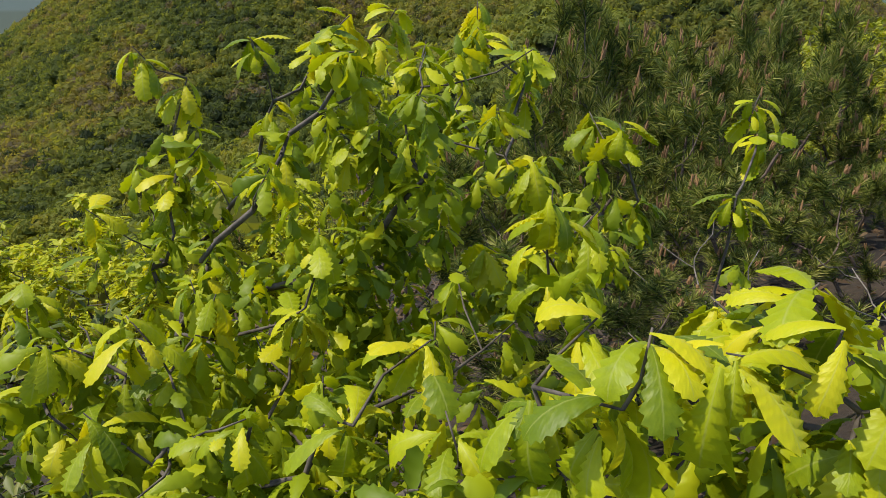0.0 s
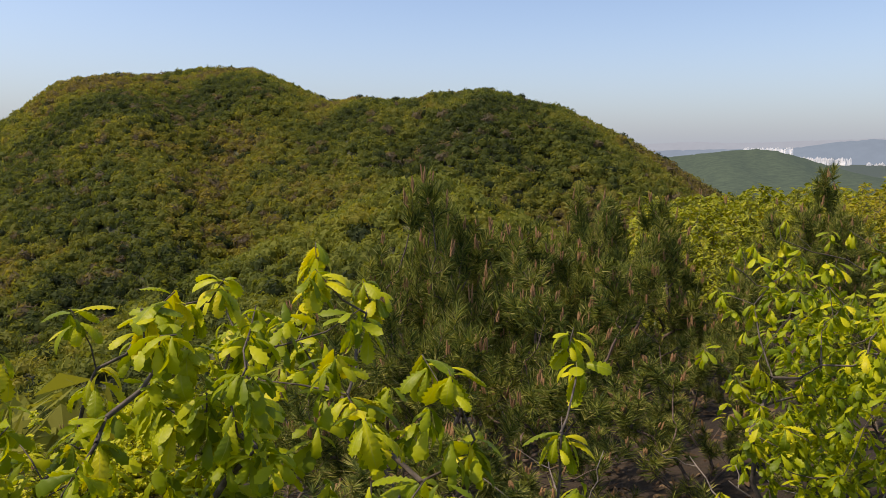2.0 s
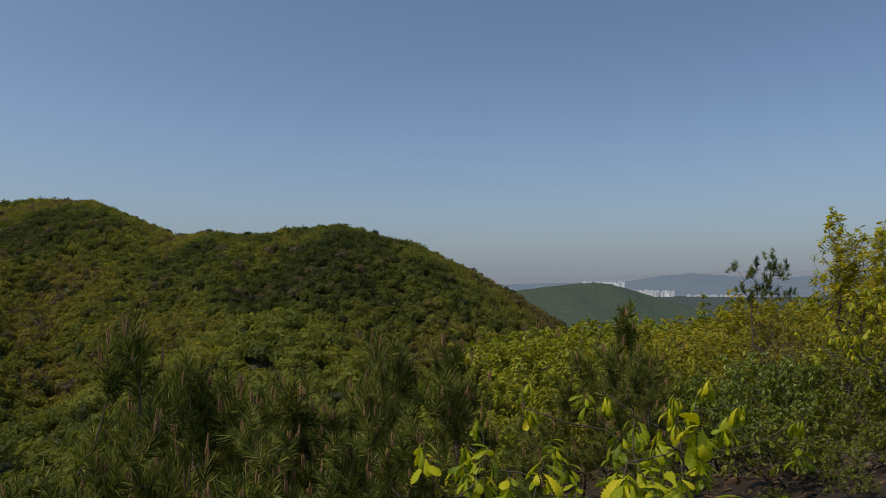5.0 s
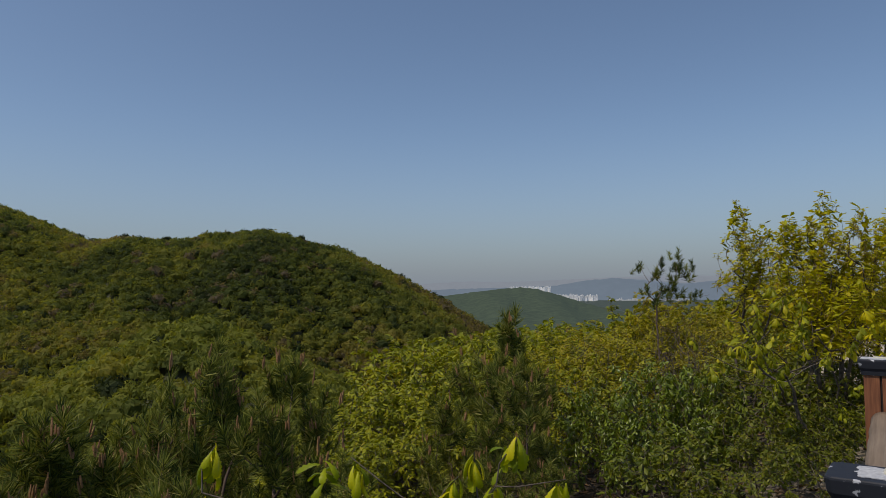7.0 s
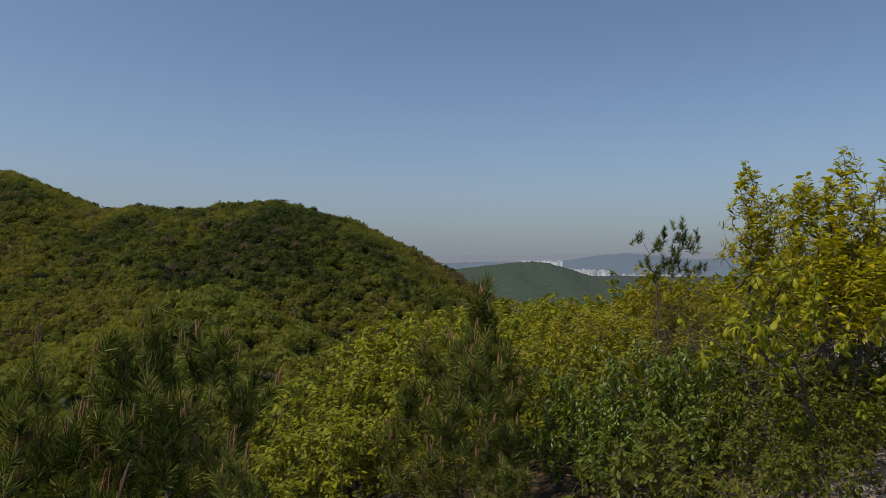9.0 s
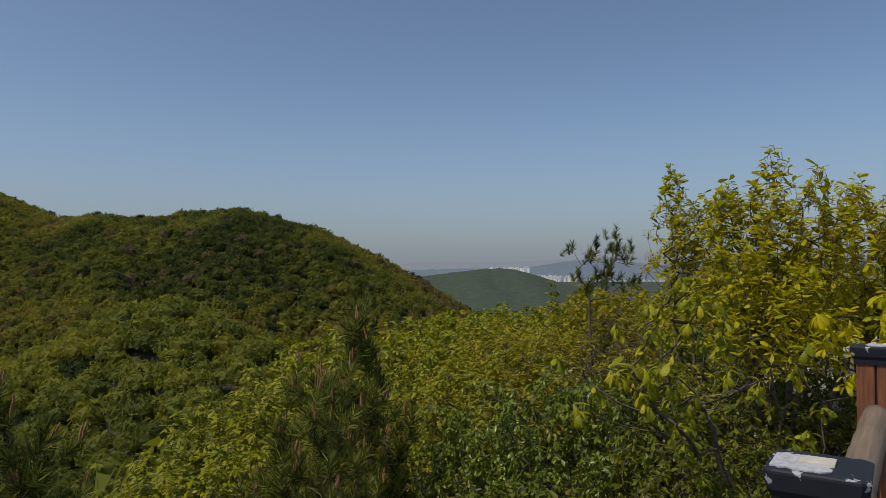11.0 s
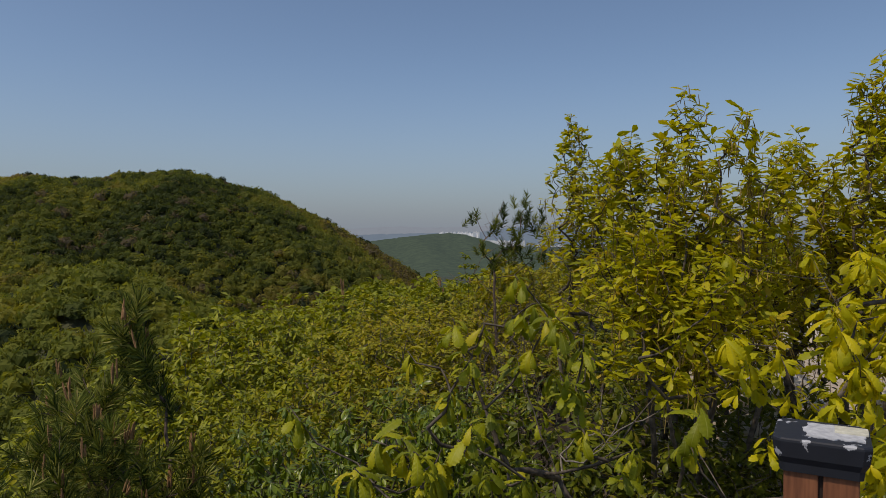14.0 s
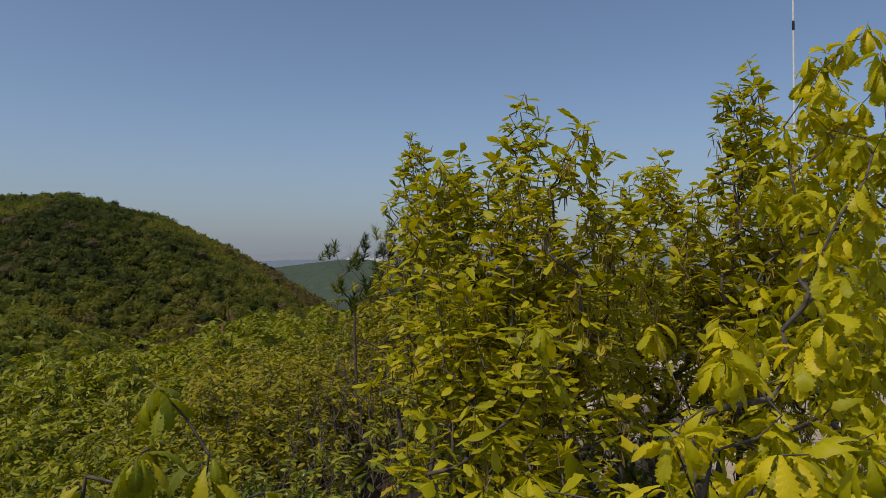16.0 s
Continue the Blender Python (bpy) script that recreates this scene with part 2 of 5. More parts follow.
def branching(rng, base, tips, thick=0.004, lean=0.35, step=0.1, wander=0.012, power=0.5, feet=()):
    """A stem system from the base to every tip: each tip joins the nearest fitting wood; more stems rise from the feet. Returns tubes and, for each tip, its growing direction."""
    nodes = [np.array(base, float), *(np.array(q, float) for q in feet)]
    mother, path = [-1] * len(nodes), [0.0] * len(nodes)
    chains = []
    tips = np.asarray(tips, float)
    order = np.argsort(np.linalg.norm(tips - nodes[0], axis=1))
    for k in order:
        tip = tips[k]
        N = np.array(nodes)
        d = np.linalg.norm(N - tip, axis=1)
        cost = d + lean * np.array(path) + 3.0 * np.maximum(0, N[:, 2] - tip[2] + 0.25 * d)
        j = int(np.argmin(cost))
        m = max(2, int(d[j] / step))
        start = N[j]
        chain = [j]
        sag = rng.uniform(0.05, 0.22) * d[j]
        for i in range(1, m + 1):
            f = i / m
            p = start + (tip - start) * f
            p[2] -= sag * math.sin(math.pi * f) * 0.6
            if i < m:
                p = p + rng.normal(0, wander, 3)
            path.append(path[chain[-1]] + float(np.linalg.norm(p - nodes[chain[-1]])))
            nodes.append(p)
            mother.append(chain[-1])
            chain.append(len(nodes) - 1)
        chains.append((k, chain))
    load = np.zeros(len(nodes))
    for _, chain in chains:
        load[chain[-1]] += 1
    for i in range(len(nodes) - 1, len(feet), -1):
        load[mother[i]] += load[i]
    N = np.array(nodes)
    tubes, ways = [], np.zeros((len(tips), 3))
    for k, chain in chains:
        r = thick * np.maximum(load[chain], 1) ** power
        r[0] = min(r[0], r[1] * 1.15)
        r[-1] *= 0.6
        tubes.append(tube(N[chain], r, 6 if r[0] > 0.012 else 4))
        ways[k] = N[chain[-1]] - N[chain[-2]]
    return tubes, ways / (np.linalg.norm(ways, axis=1, keepdims=True) + 1e-9), N


def whorls(rng, tips, ways, count, low=-0.9, high=0.35, spread=0.03, along=0.08):
    """Leaf directions round each shoot tip. Returns places, directions, up hints."""
    n = len(tips)
    axis = ways + np.array([0, 0, 0.6])
    axis /= np.linalg.norm(axis, axis=1, keepdims=True)
    phi = rng.uniform(0, 6.283, (n, 1)) + np.arange(count)[None] * 2.4 + rng.normal(0, 0.25, (n, count))
    el = rng.uniform(low, high, (n, count))
    a = np.cross(axis, [0.3, 0.9, 0.1])
    a /= np.linalg.norm(a, axis=1, keepdims=True)
    b = np.cross(axis, a)
    radial = np.cos(phi)[..., None] * a[:, None] + np.sin(phi)[..., None] * b[:, None]
    out = np.cos(el)[..., None] * radial + np.sin(el)[..., None] * np.array([0, 0, 1.0])
    back = rng.uniform(0, along, (n, count, 1))
    at = tips[:, None] - axis[:, None] * back + radial * 0.004 + rng.normal(0, spread * 0.15, (n, count, 3))
    return at.reshape(-1, 3), out.reshape(-1, 3), np.tile(np.array([0, 0, 1.0]), (n * count, 1))


# ---- the land ----
D2, N2 = np.array([0.891, 0.454]), np.array([-0.454, 0.891])  # along the trail, and out over the slope
SKY_AZ = np.array([-60, -44, -38, -34, -31.1, -27.7, -24.1, -18.7, -15, -12.7, -6.6, -2.9, -0.2, 2.5, 5.5, 9.3, 16.4, 19.4, 23, 28, 33, 45, 60])
SKY_EL = np.array([-12, -10, -7, -4.6, -2.6, -0.45, 1.33, 3.8, 4.7, 5.03, 4.35, 4.48, 3.99, 5.0, 6.16, 6.35, 5.3, 4.4, 1.9, -1.0, -4.6, -9, -12])
NOISE_WAVES = [(0.013, 0.4, 1.1), (0.021, 2.1, 0.7), (0.034, 4.0, 0.45), (0.055, 5.2, 0.28), (0.09, 1.0, 0.16)]


def rough_land(x, y):
    z = 0
    for f, p, a in NOISE_WAVES:
        z = z + a * (np.sin(f * x + p + 1.7 * np.sin(f * 0.7 * y + p)) + np.sin(f * 0.9 * y + 2 * p + 1.3 * np.sin(f * 0.8 * x)))
    return z


def crest(az):
    dist = 470 + 175 * (1 / (1 + np.exp(-(az - 0.6) / 1.6)))
    return dist, dist * np.tan(np.radians(np.interp(az, SKY_AZ, SKY_EL))) - 4.5


def land(x, y):
    x, y = np.asarray(x, float), np.asarray(y, float)
    s, w = x * D2[0] + y * D2[1], x * N2[0] + y * N2[1]
    r, az = np.hypot(x, y), np.degrees(np.arctan2(-x, y))
    out = np.maximum(w - 0.75, 0)
    ridge = 0.52 + 0.036 * np.clip(s, -8, 14) - 0.34 * out - 0.010 * out ** 2 - 0.10 * np.maximum(-w - 1.6, 0) - 0.006 * np.maximum(-w - 1.6, 0) ** 2
    ridge = ridge - 0.13 * np.maximum(s - 16, 0) - 0.13 * np.maximum(-s - 12, 0)
    ridge = ridge + 0.03 * np.sin(3.1 * x + 1.2 * y) * np.sin(2.3 * y - x)
    floor = -72 + 0.02 * np.clip(r - 300, 0, 400)
    R, H = crest(az)
    f = np.clip((r - 190) / (R - 190), 0, 1)
    hill = floor + (H - floor) * np.sin(f * math.pi / 2) ** 1.15
    gully = 19 * np.exp(-((az - (6.5 + 5.5 * f)) / 3.4) ** 2) + 9 * np.exp(-((az - (17 + 6 * f)) / 2.2) ** 2) + 7 * np.exp(-((az + 9 - 3 * f) / 2.0) ** 2) + 6 * np.exp(-((az + 20 - 4 * f) / 2.2) ** 2)
    hill = hill - gully * np.sin(f * math.pi) ** 0.8 + rough_land(x, y) * 2.2 * np.sin(f * math.pi)
    past = np.maximum(r - R, 0)
    hill = np.where(r > R, H - 0.35 * past - 0.0004 * past ** 2, hill)
    # a wooded spur in the valley
    lx, ly = x - 22, y - 145
    side = np.where(lx < 0, -0.46 * lx, 0.58 * lx)
    spur = -7.5 - np.sqrt(side ** 2 + 9) + 3 - np.where(ly > 0, 0.16 * ly, -0.28 * ly) + 0.9 * rough_land(x * 3, y * 3)
    z = np.maximum(np.maximum(ridge, spur), np.maximum(hill, -70))
    return np.where(r > 900, np.maximum(z, -52 - 0 * r), z)


def build_ground():
    rings = np.concatenate([[0.0], 0.35 * 1.052 ** np.arange(0, 190)])
    rings = rings[rings < 4900]
    azs = np.concatenate([np.radians(np.linspace(-75, 65, 260)), np.radians(np.linspace(70, 280, 50))])
    rr, aa = np.meshgrid(rings, azs, indexing="ij")
    x, y = -rr * np.sin(aa), rr * np.cos(aa)
    V = np.stack([x, y, land(x, y)], -1).reshape(-1, 3)
    m, n = rr.shape
    i, j = np.meshgrid(np.arange(m - 1), np.arange(n), indexing="ij")
    a, b = i * n + j, i * n + (j + 1) % n
    F = np.stack([a, b, b + n, a + n], -1).reshape(-1, 4)
    me = mesh_np("ground", V, F, smooth=True)
    m_, n_, l_, b_ = nodes_of("ground_soil")
    big = noise_node(n_, l_, 0.9, 4)
    fine = noise_node(n_, l_, 26.0, 6, rough=0.7)
    mixn = n_.new("ShaderNodeMath")
    mixn.operation = "MULTIPLY_ADD"
    mixn.inputs[1].default_value = 0.5
    l_.new(big.outputs["Fac"], mixn.inputs[0])
    half = n_.new("ShaderNodeMath")
    half.operation = "MULTIPLY"
    half.inputs[1].default_value = 0.5
    l_.new(fine.outputs["Fac"], half.inputs[0])
    l_.new(half.outputs[0], mixn.inputs[2])
    litter = ramp(n_, [(0.3, (0.012, 0.008, 0.004)), (0.5, (0.028, 0.018, 0.009)), (0.7, (0.06, 0.039, 0.02))])
    l_.new(mixn.outputs[0], litter.inputs[0])
    sand = ramp(n_, [(0.3, (0.22, 0.17, 0.12)), (0.5, (0.42, 0.35, 0.26)), (0.7, (0.60, 0.52, 0.42))])
    l_.new(mixn.outputs[0], sand.inputs[0])
    geo = n_.new("ShaderNodeNewGeometry")
    across = n_.new("ShaderNodeVectorMath")
    across.operation = "DOT_PRODUCT"
    across.inputs[1].default_value = (N2[0], N2[1], 0)
    l_.new(geo.outputs["Position"], across.inputs[0])
    along = n_.new("ShaderNodeVectorMath")
    along.operation = "DOT_PRODUCT"
    along.inputs[1].default_value = (D2[0], D2[1], 0)
    l_.new(geo.outputs["Position"], along.inputs[0])
    ahead = n_.new("ShaderNodeMapRange")
    ahead.inputs["From Min"].default_value, ahead.inputs["From Max"].default_value = 10.2, 12.4
    ragged = n_.new("ShaderNodeMath")
    ragged.operation = "MULTIPLY_ADD"
    ragged.inputs[1].default_value = 7.0
    l_.new(big.outputs["Fac"], ragged.inputs[0])
    l_.new(along.outputs["Value"], ragged.inputs[2])
    l_.new(ragged.outputs[0], ahead.inputs["Value"])
    trail = n_.new("ShaderNodeMapRange")
    trail.inputs["From Min"].default_value, trail.inputs["From Max"].default_value = 0.9, 1.5
    trail.inputs["To Min"].default_value, trail.inputs["To Max"].default_value = 1.0, 0.0
    l_.new(across.outputs["Value"], trail.inputs["Value"])
    soil = n_.new("ShaderNodeMix")
    soil.data_type = "RGBA"
    both = n_.new("ShaderNodeMath")
    both.operation = "MULTIPLY"
    l_.new(trail.outputs[0], both.inputs[0])
    l_.new(ahead.outputs[0], both.inputs[1])
    l_.new(both.outputs[0], soil.inputs["Factor"])
    l_.new(litter.outputs[0], soil.inputs["A"])
    l_.new(sand.outputs[0], soil.inputs["B"])
    far = n_.new("ShaderNodeVectorMath")
    far.operation = "LENGTH"
    l_.new(geo.outputs["Position"], far.inputs[0])
    green = n_.new("ShaderNodeMapRange")
    green.inputs["From Min"].default_value, green.inputs["From Max"].default_value = 20, 60
    l_.new(far.outputs["Value"], green.inputs["Value"])
    grown = n_.new("ShaderNodeMix")
    grown.data_type = "RGBA"
    grown.inputs["B"].default_value = (0.06, 0.065, 0.03, 1)
    l_.new(green.outputs[0], grown.inputs["Factor"])
    l_.new(soil.outputs["Result"], grown.inputs["A"])
    # from 600 m out the ground turns bluish green, haze painted into its colour
    wide = n_.new("ShaderNodeMapRange")
    wide.inputs["From Min"].default_value, wide.inputs["From Max"].default_value = 600, 1000
    l_.new(far.outputs["Value"], wide.inputs["Value"])
    plain = n_.new("ShaderNodeMix")
    plain.data_type = "RGBA"
    plain.inputs["B"].default_value = (0.04, 0.06, 0.045, 1)
    l_.new(wide.outputs[0], plain.inputs["Factor"])
    l_.new(grown.outputs["Result"], plain.inputs["A"])
    l_.new(plain.outputs["Result"], b_.inputs["Base Color"])
    b_.inputs["Roughness"].default_value = 0.95
    bump_of(n_, l_, fine.outputs["Fac"], b_, 0.7, 0.02)
    me.materials.append(m_)
    return tagged(new("ground", me), "brown leaf-littered soil of a ridge and its wooded valleys", "ground", kind="structure")


build_ground()


# ---- woods on the far slopes ----
def icosphere(sub):
    bm = bmesh.new()
    bmesh.ops.create_icosphere(bm, subdivisions=sub, radius=1)
    V = np.array([v.co[:] for v in bm.verts])
    F = np.array([[v.index for v in f.verts] for f in bm.faces])
    bm.free()
    return V, F


def hex_spots(rng, step, jitter, x0, x1, y0, y1):
    """Evenly spread places with a loose, natural spacing."""
    ys = np.arange(y0, y1, step * 0.87)
    xs = np.arange(x0, x1, step)
    x, y = np.meshgrid(xs, ys)
    x = x + (np.arange(len(ys)) % 2)[:, None] * step / 2
    return (x + rng.normal(0, jitter, x.shape)).ravel(), (y + rng.normal(0, jitter, y.shape)).ravel()


def crown_shape(rng, sub, tufts, tuft, flat=0.8, bumps=0.22, dome=False):
    """A lumpy crown of leaf masses with loose leaf tufts over it."""
    V, F = icosphere(sub)
    if dome:
        F = F[V[F][:, :, 2].mean(1) > -0.35]
    k = rng.normal(0, 1, (6, 3)) * 3.2
    ph = rng.uniform(0, 6.28, 6)
    lump = np.sin(V @ k.T + ph).sum(1) / 6
    V = V * (1 + bumps * 1.6 * lump + rng.normal(0, 0.08, len(V)))[:, None] * 0.8
    V[:, :2] *= rng.uniform(0.85, 1.15, 2)
    V[:, 2] *= flat
    P = rng.normal(0, 1, (tufts, 3))
    P[:, 2] = np.abs(P[:, 2]) - 0.25
    P /= np.linalg.norm(P, axis=1, keepdims=True)
    P = P * rng.uniform(0.72, 1.15, (tufts, 1))
    P[:, 2] *= flat
    jig = rng.normal(0, tuft, (tufts, 3, 3))
    out = P / (np.linalg.norm(P, axis=1, keepdims=True) + 1e-9)
    jig -= 0.55 * np.einsum("tki,ti->tk", jig, out)[..., None] * out[:, None]
    T = P[:, None] + jig
    return np.concatenate([V, T.reshape(-1, 3)]), np.concatenate([F, (np.arange(tufts * 3) + len(V)).reshape(-1, 3)])


def woods(name, label, rng, spots, sizes, tints, shapes, material):
    which = rng.integers(0, len(shapes), len(spots))
    turn = rng.uniform(0, 6.283, len(spots))
    c, s = np.cos(turn), np.sin(turn)
    fr = np.zeros((len(spots), 3, 3))
    fr[:, 0, 0], fr[:, 0, 1], fr[:, 1, 0], fr[:, 1, 1], fr[:, 2, 2] = c, -s, s, c, rng.uniform(0.8, 1.25, len(spots))
    fr *= sizes[:, None, None]
    V, F, T = scatter(shapes, which, fr, spots, tints)
    ob = part_np(name, mesh_np(name, V, F, T), material)
    return tagged(ob, label, "forest", kind="stuff")


def far_woods():
    rng = np.random.default_rng(5)
    x, y = hex_spots(rng, 4.0, 1.4, -460, 460, 120, 680)
    az, r = np.degrees(np.arctan2(-x, y)), np.hypot(x, y)
    keep = (r > 235) & (r < crest(az)[0] + 9) & (np.abs(az) < 38)
    x, y, r, az = x[keep], y[keep], r[keep], az[keep]
    z = land(x, y)
    # only the slopes that face the ridge, thinned where the valley hides them
    keep = (z > -63) | (az > 18)
    x, y, z, r, az = x[keep], y[keep], z[keep], r[keep], az[keep]
    size = rng.uniform(2.2, 3.5, len(x)) * rng.choice([0.85, 1.0, 1.2], len(x))
    patch = rough_land(x * 2.1 + 50, y * 2.1) * 0.19
    tint = np.clip(0.5 + patch + rng.normal(0, 0.14, len(x)), 0.1, 0.94)
    bare = rng.random(len(x)) < 0.02 + 0.05 * (patch < -0.12) + 0.12 * np.exp(-((az - 6.5 - 5.5 * np.clip((r - 190) / 400, 0, 1)) / 2.4) ** 2)
    tint[bare] = rng.uniform(0.95, 1.0, bare.sum())
    R, _ = crest(az)
    pine = (rng.random(len(x)) < 0.05) | ((np.abs(r - R) < 10) & (rng.random(len(x)) < 0.16))
    tint[pine] = rng.uniform(0.0, 0.08, pine.sum())
    # dark pines that stand out along the skyline
    for a0 in (16.6, 15.9, 15.2, 1.4, 0.2, -0.5, -3.0, -5.6, -8.2, -12.4, -13.4, -15.2, -16.0, -19.4, -23.9, -24.2, -27.2):
        a1 = a0 + rng.normal(0, 0.15)
        rr, _ = crest(a1)
        px, py = -rr * math.sin(radians(a1)), rr * math.cos(radians(a1))
        x, y, z = np.append(x, px), np.append(y, py), np.append(z, land(px, py) + 2.4)
        size, tint = np.append(size, rng.uniform(2.4, 3.8)), np.append(tint, 0.0)
    shapes = [crown_shape(rng, 1, 70, 0.22, 0.8, 0.22, True) for _ in range(12)]
    spots = np.stack([x, y, z + size * 0.45 + rng.uniform(0.5, 1.3, len(x)) + np.clip(rough_land(x * 5, y * 5) * 0.4, -0.5, 0.8)], -1)
    woods("hillside_wood", "spring-green deciduous forest with scattered dark pines on the hills", rng, spots, size, tint, shapes, M_WOODS)


def near_woods():
    """The nearer woods: the spur and the slope below the ridge, in finer leaf."""
    rng = np.random.default_rng(15)
    xa, ya = hex_spots(rng, 3.4, 1.3, -190, 130, 45, 240)
    xb, yb = hex_spots(rng, 2.1, 0.6, -70, 30, 12, 75)
    ra, rb = np.hypot(xa, ya), np.hypot(xb, yb)
    x, y = np.concatenate([xa[ra > 65], xb[rb < 65]]), np.concatenate([ya[ra > 65], yb[rb < 65]])
    w, z, r = x * N2[0] + y * N2[1], land(x, y), np.hypot(x, y)
    az = np.degrees(np.arctan2(-x, y))
    keep = (w > 13) & ((z > -60) | (az > 18)) & (r < 238) & (az > -34) & (az < 54)
    x, y, z, r = x[keep], y[keep], z[keep], r[keep]
    size = rng.uniform(1.7, 2.9, len(x)) * (0.5 + 0.5 * np.clip(r / 110, 0, 1))
    tint = np.clip(0.54 + 0.10 * rough_land(x * 4, y * 4) + rng.normal(0, 0.14, len(x)), 0.12, 0.9)
    pine = rng.random(len(x)) < 0.10
    tint[pine] = rng.uniform(0, 0.1, pine.sum())
    shapes = [crown_shape(rng, 1, 130, 0.17, 0.75, 0.22, True) for _ in range(8)]
    spots = np.stack([x, y, z + size * 0.7 + rng.uniform(0.2, 1.0, len(x))], -1)
    woods("valley_wood", "bright spring-green woods on a spur in the valley", rng, spots, size, tint, shapes, M_SPUR)
    return len(x)


far_woods()
near_woods()


# ---- distance, haze painted on as blue glow ----
def haze_glow_material(name, colour, glow, amount, grain=0.012):
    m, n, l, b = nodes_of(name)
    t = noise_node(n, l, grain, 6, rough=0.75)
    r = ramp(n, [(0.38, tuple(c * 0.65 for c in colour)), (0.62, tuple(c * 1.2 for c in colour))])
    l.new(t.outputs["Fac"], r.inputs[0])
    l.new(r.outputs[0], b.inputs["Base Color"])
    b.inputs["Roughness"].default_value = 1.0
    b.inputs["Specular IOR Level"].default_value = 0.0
    # emission stands in for the haze in front of the surface
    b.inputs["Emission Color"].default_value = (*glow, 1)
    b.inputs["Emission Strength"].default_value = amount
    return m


def backdrop_ridge(name, label, dist, az, el, base, material, depth, seed):
    """A far hill: its skyline at one distance, sloping forward to the plain."""
    rng = np.random.default_rng(seed)
    a = np.radians(np.linspace(az[0], az[-1], 220))
    e = np.interp(np.degrees(a), az, el) + rng.normal(0, 0.018, 220)
    rows = 14
    V = []
    for i in range(rows):
        f = i / (rows - 1)
        d = dist - depth * f
        top = dist * np.tan(np.radians(e))
        z = base + (top - base) * np.cos(f * math.pi / 2) ** 1.3 + 5 * np.sin(a * 70 + f * 5) * math.sin(f * math.pi)
        V.append(np.stack([-d * np.sin(a), d * np.cos(a), z], -1))
    V = np.concatenate(V)
    i, j = np.meshgrid(np.arange(rows - 1), np.arange(219), indexing="ij")
    q = i * 220 + j
    F = np.stack([q, q + 220, q + 221, q + 1], -1).reshape(-1, 4)
    ob = part_np(name, mesh_np(name, V, F, smooth=True), material)
    return tagged(ob, label, "hill", kind="structure")


M_HILL = haze_glow_material("haze_glow_wooded_hill", (0.042, 0.056, 0.026), (0.036, 0.054, 0.064), 0.95, 0.07)
M_RIDGE = haze_glow_material("haze_glow_mountain", (0.02, 0.025, 0.03), (0.165, 0.222, 0.292), 1.0)
M_RIDGE_FAR = haze_glow_material("haze_glow_pale_mountain", (0.02, 0.025, 0.03), (0.262, 0.305, 0.365), 1.0)
backdrop_ridge("backdrop_hill", "low green wooded hill with haze painted on as glow", 1700, [-60, -46, -42.5, -40, -37.5, -35.5, -34, -32, -30, -27.5, -24, -20], [-2.0, -1.9, -1.7, -1.15, -0.35, 0.2, 0.36, 0.22, -0.05, -0.35, -1.0, -2.0], -52, M_HILL, 760, 3)
backdrop_ridge("backdrop_mountain", "mountain behind the city, haze painted on as blue glow", 4300, [-75, -62, -54, -50, -47, -44, -41.5, -39, -37, -33, -28, -20], [0.3, 0.9, 1.15, 0.8, 0.55, 0.85, 1.05, 0.8, 0.45, 0.3, 0.2, -0.2], -60, M_RIDGE, 400, 4)
backdrop_ridge("backdrop_mountain_far", "mountain paled by haze painted on as glow", 4700, [-75, -55, -45, -38, -33, -30, -27, -22, -15], [1.2, 1.1, 1.2, 0.95, 0.75, 0.85, 0.7, 0.4, 0.3], -60, M_RIDGE_FAR, 200, 6)


def backdrop_haze():
    """An added glowing shell that paints pale haze along the horizon, thinning upward."""
    m, n, l, b = nodes_of("horizon_haze_glow")
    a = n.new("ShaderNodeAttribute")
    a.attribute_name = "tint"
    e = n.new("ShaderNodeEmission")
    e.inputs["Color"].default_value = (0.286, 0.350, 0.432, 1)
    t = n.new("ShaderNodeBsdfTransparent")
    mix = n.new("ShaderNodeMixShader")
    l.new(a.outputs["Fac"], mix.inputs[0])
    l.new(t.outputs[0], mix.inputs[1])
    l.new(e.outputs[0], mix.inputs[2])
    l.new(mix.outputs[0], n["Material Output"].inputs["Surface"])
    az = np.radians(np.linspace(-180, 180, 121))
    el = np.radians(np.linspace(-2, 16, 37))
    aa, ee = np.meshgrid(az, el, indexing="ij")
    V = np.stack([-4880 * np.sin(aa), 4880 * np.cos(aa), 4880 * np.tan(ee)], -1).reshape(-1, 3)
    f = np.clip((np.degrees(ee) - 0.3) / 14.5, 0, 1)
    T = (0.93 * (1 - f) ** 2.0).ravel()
    i, j = np.meshgrid(np.arange(120), np.arange(36), indexing="ij")
    q = i * 37 + j
    F = np.stack([q, q + 1, q + 38, q + 37], -1).reshape(-1, 4)
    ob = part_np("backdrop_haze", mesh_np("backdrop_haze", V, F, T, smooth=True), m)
    return tagged(ob, "glowing shell painted as grey-blue haze along the horizon", "sky", kind="structure")


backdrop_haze()


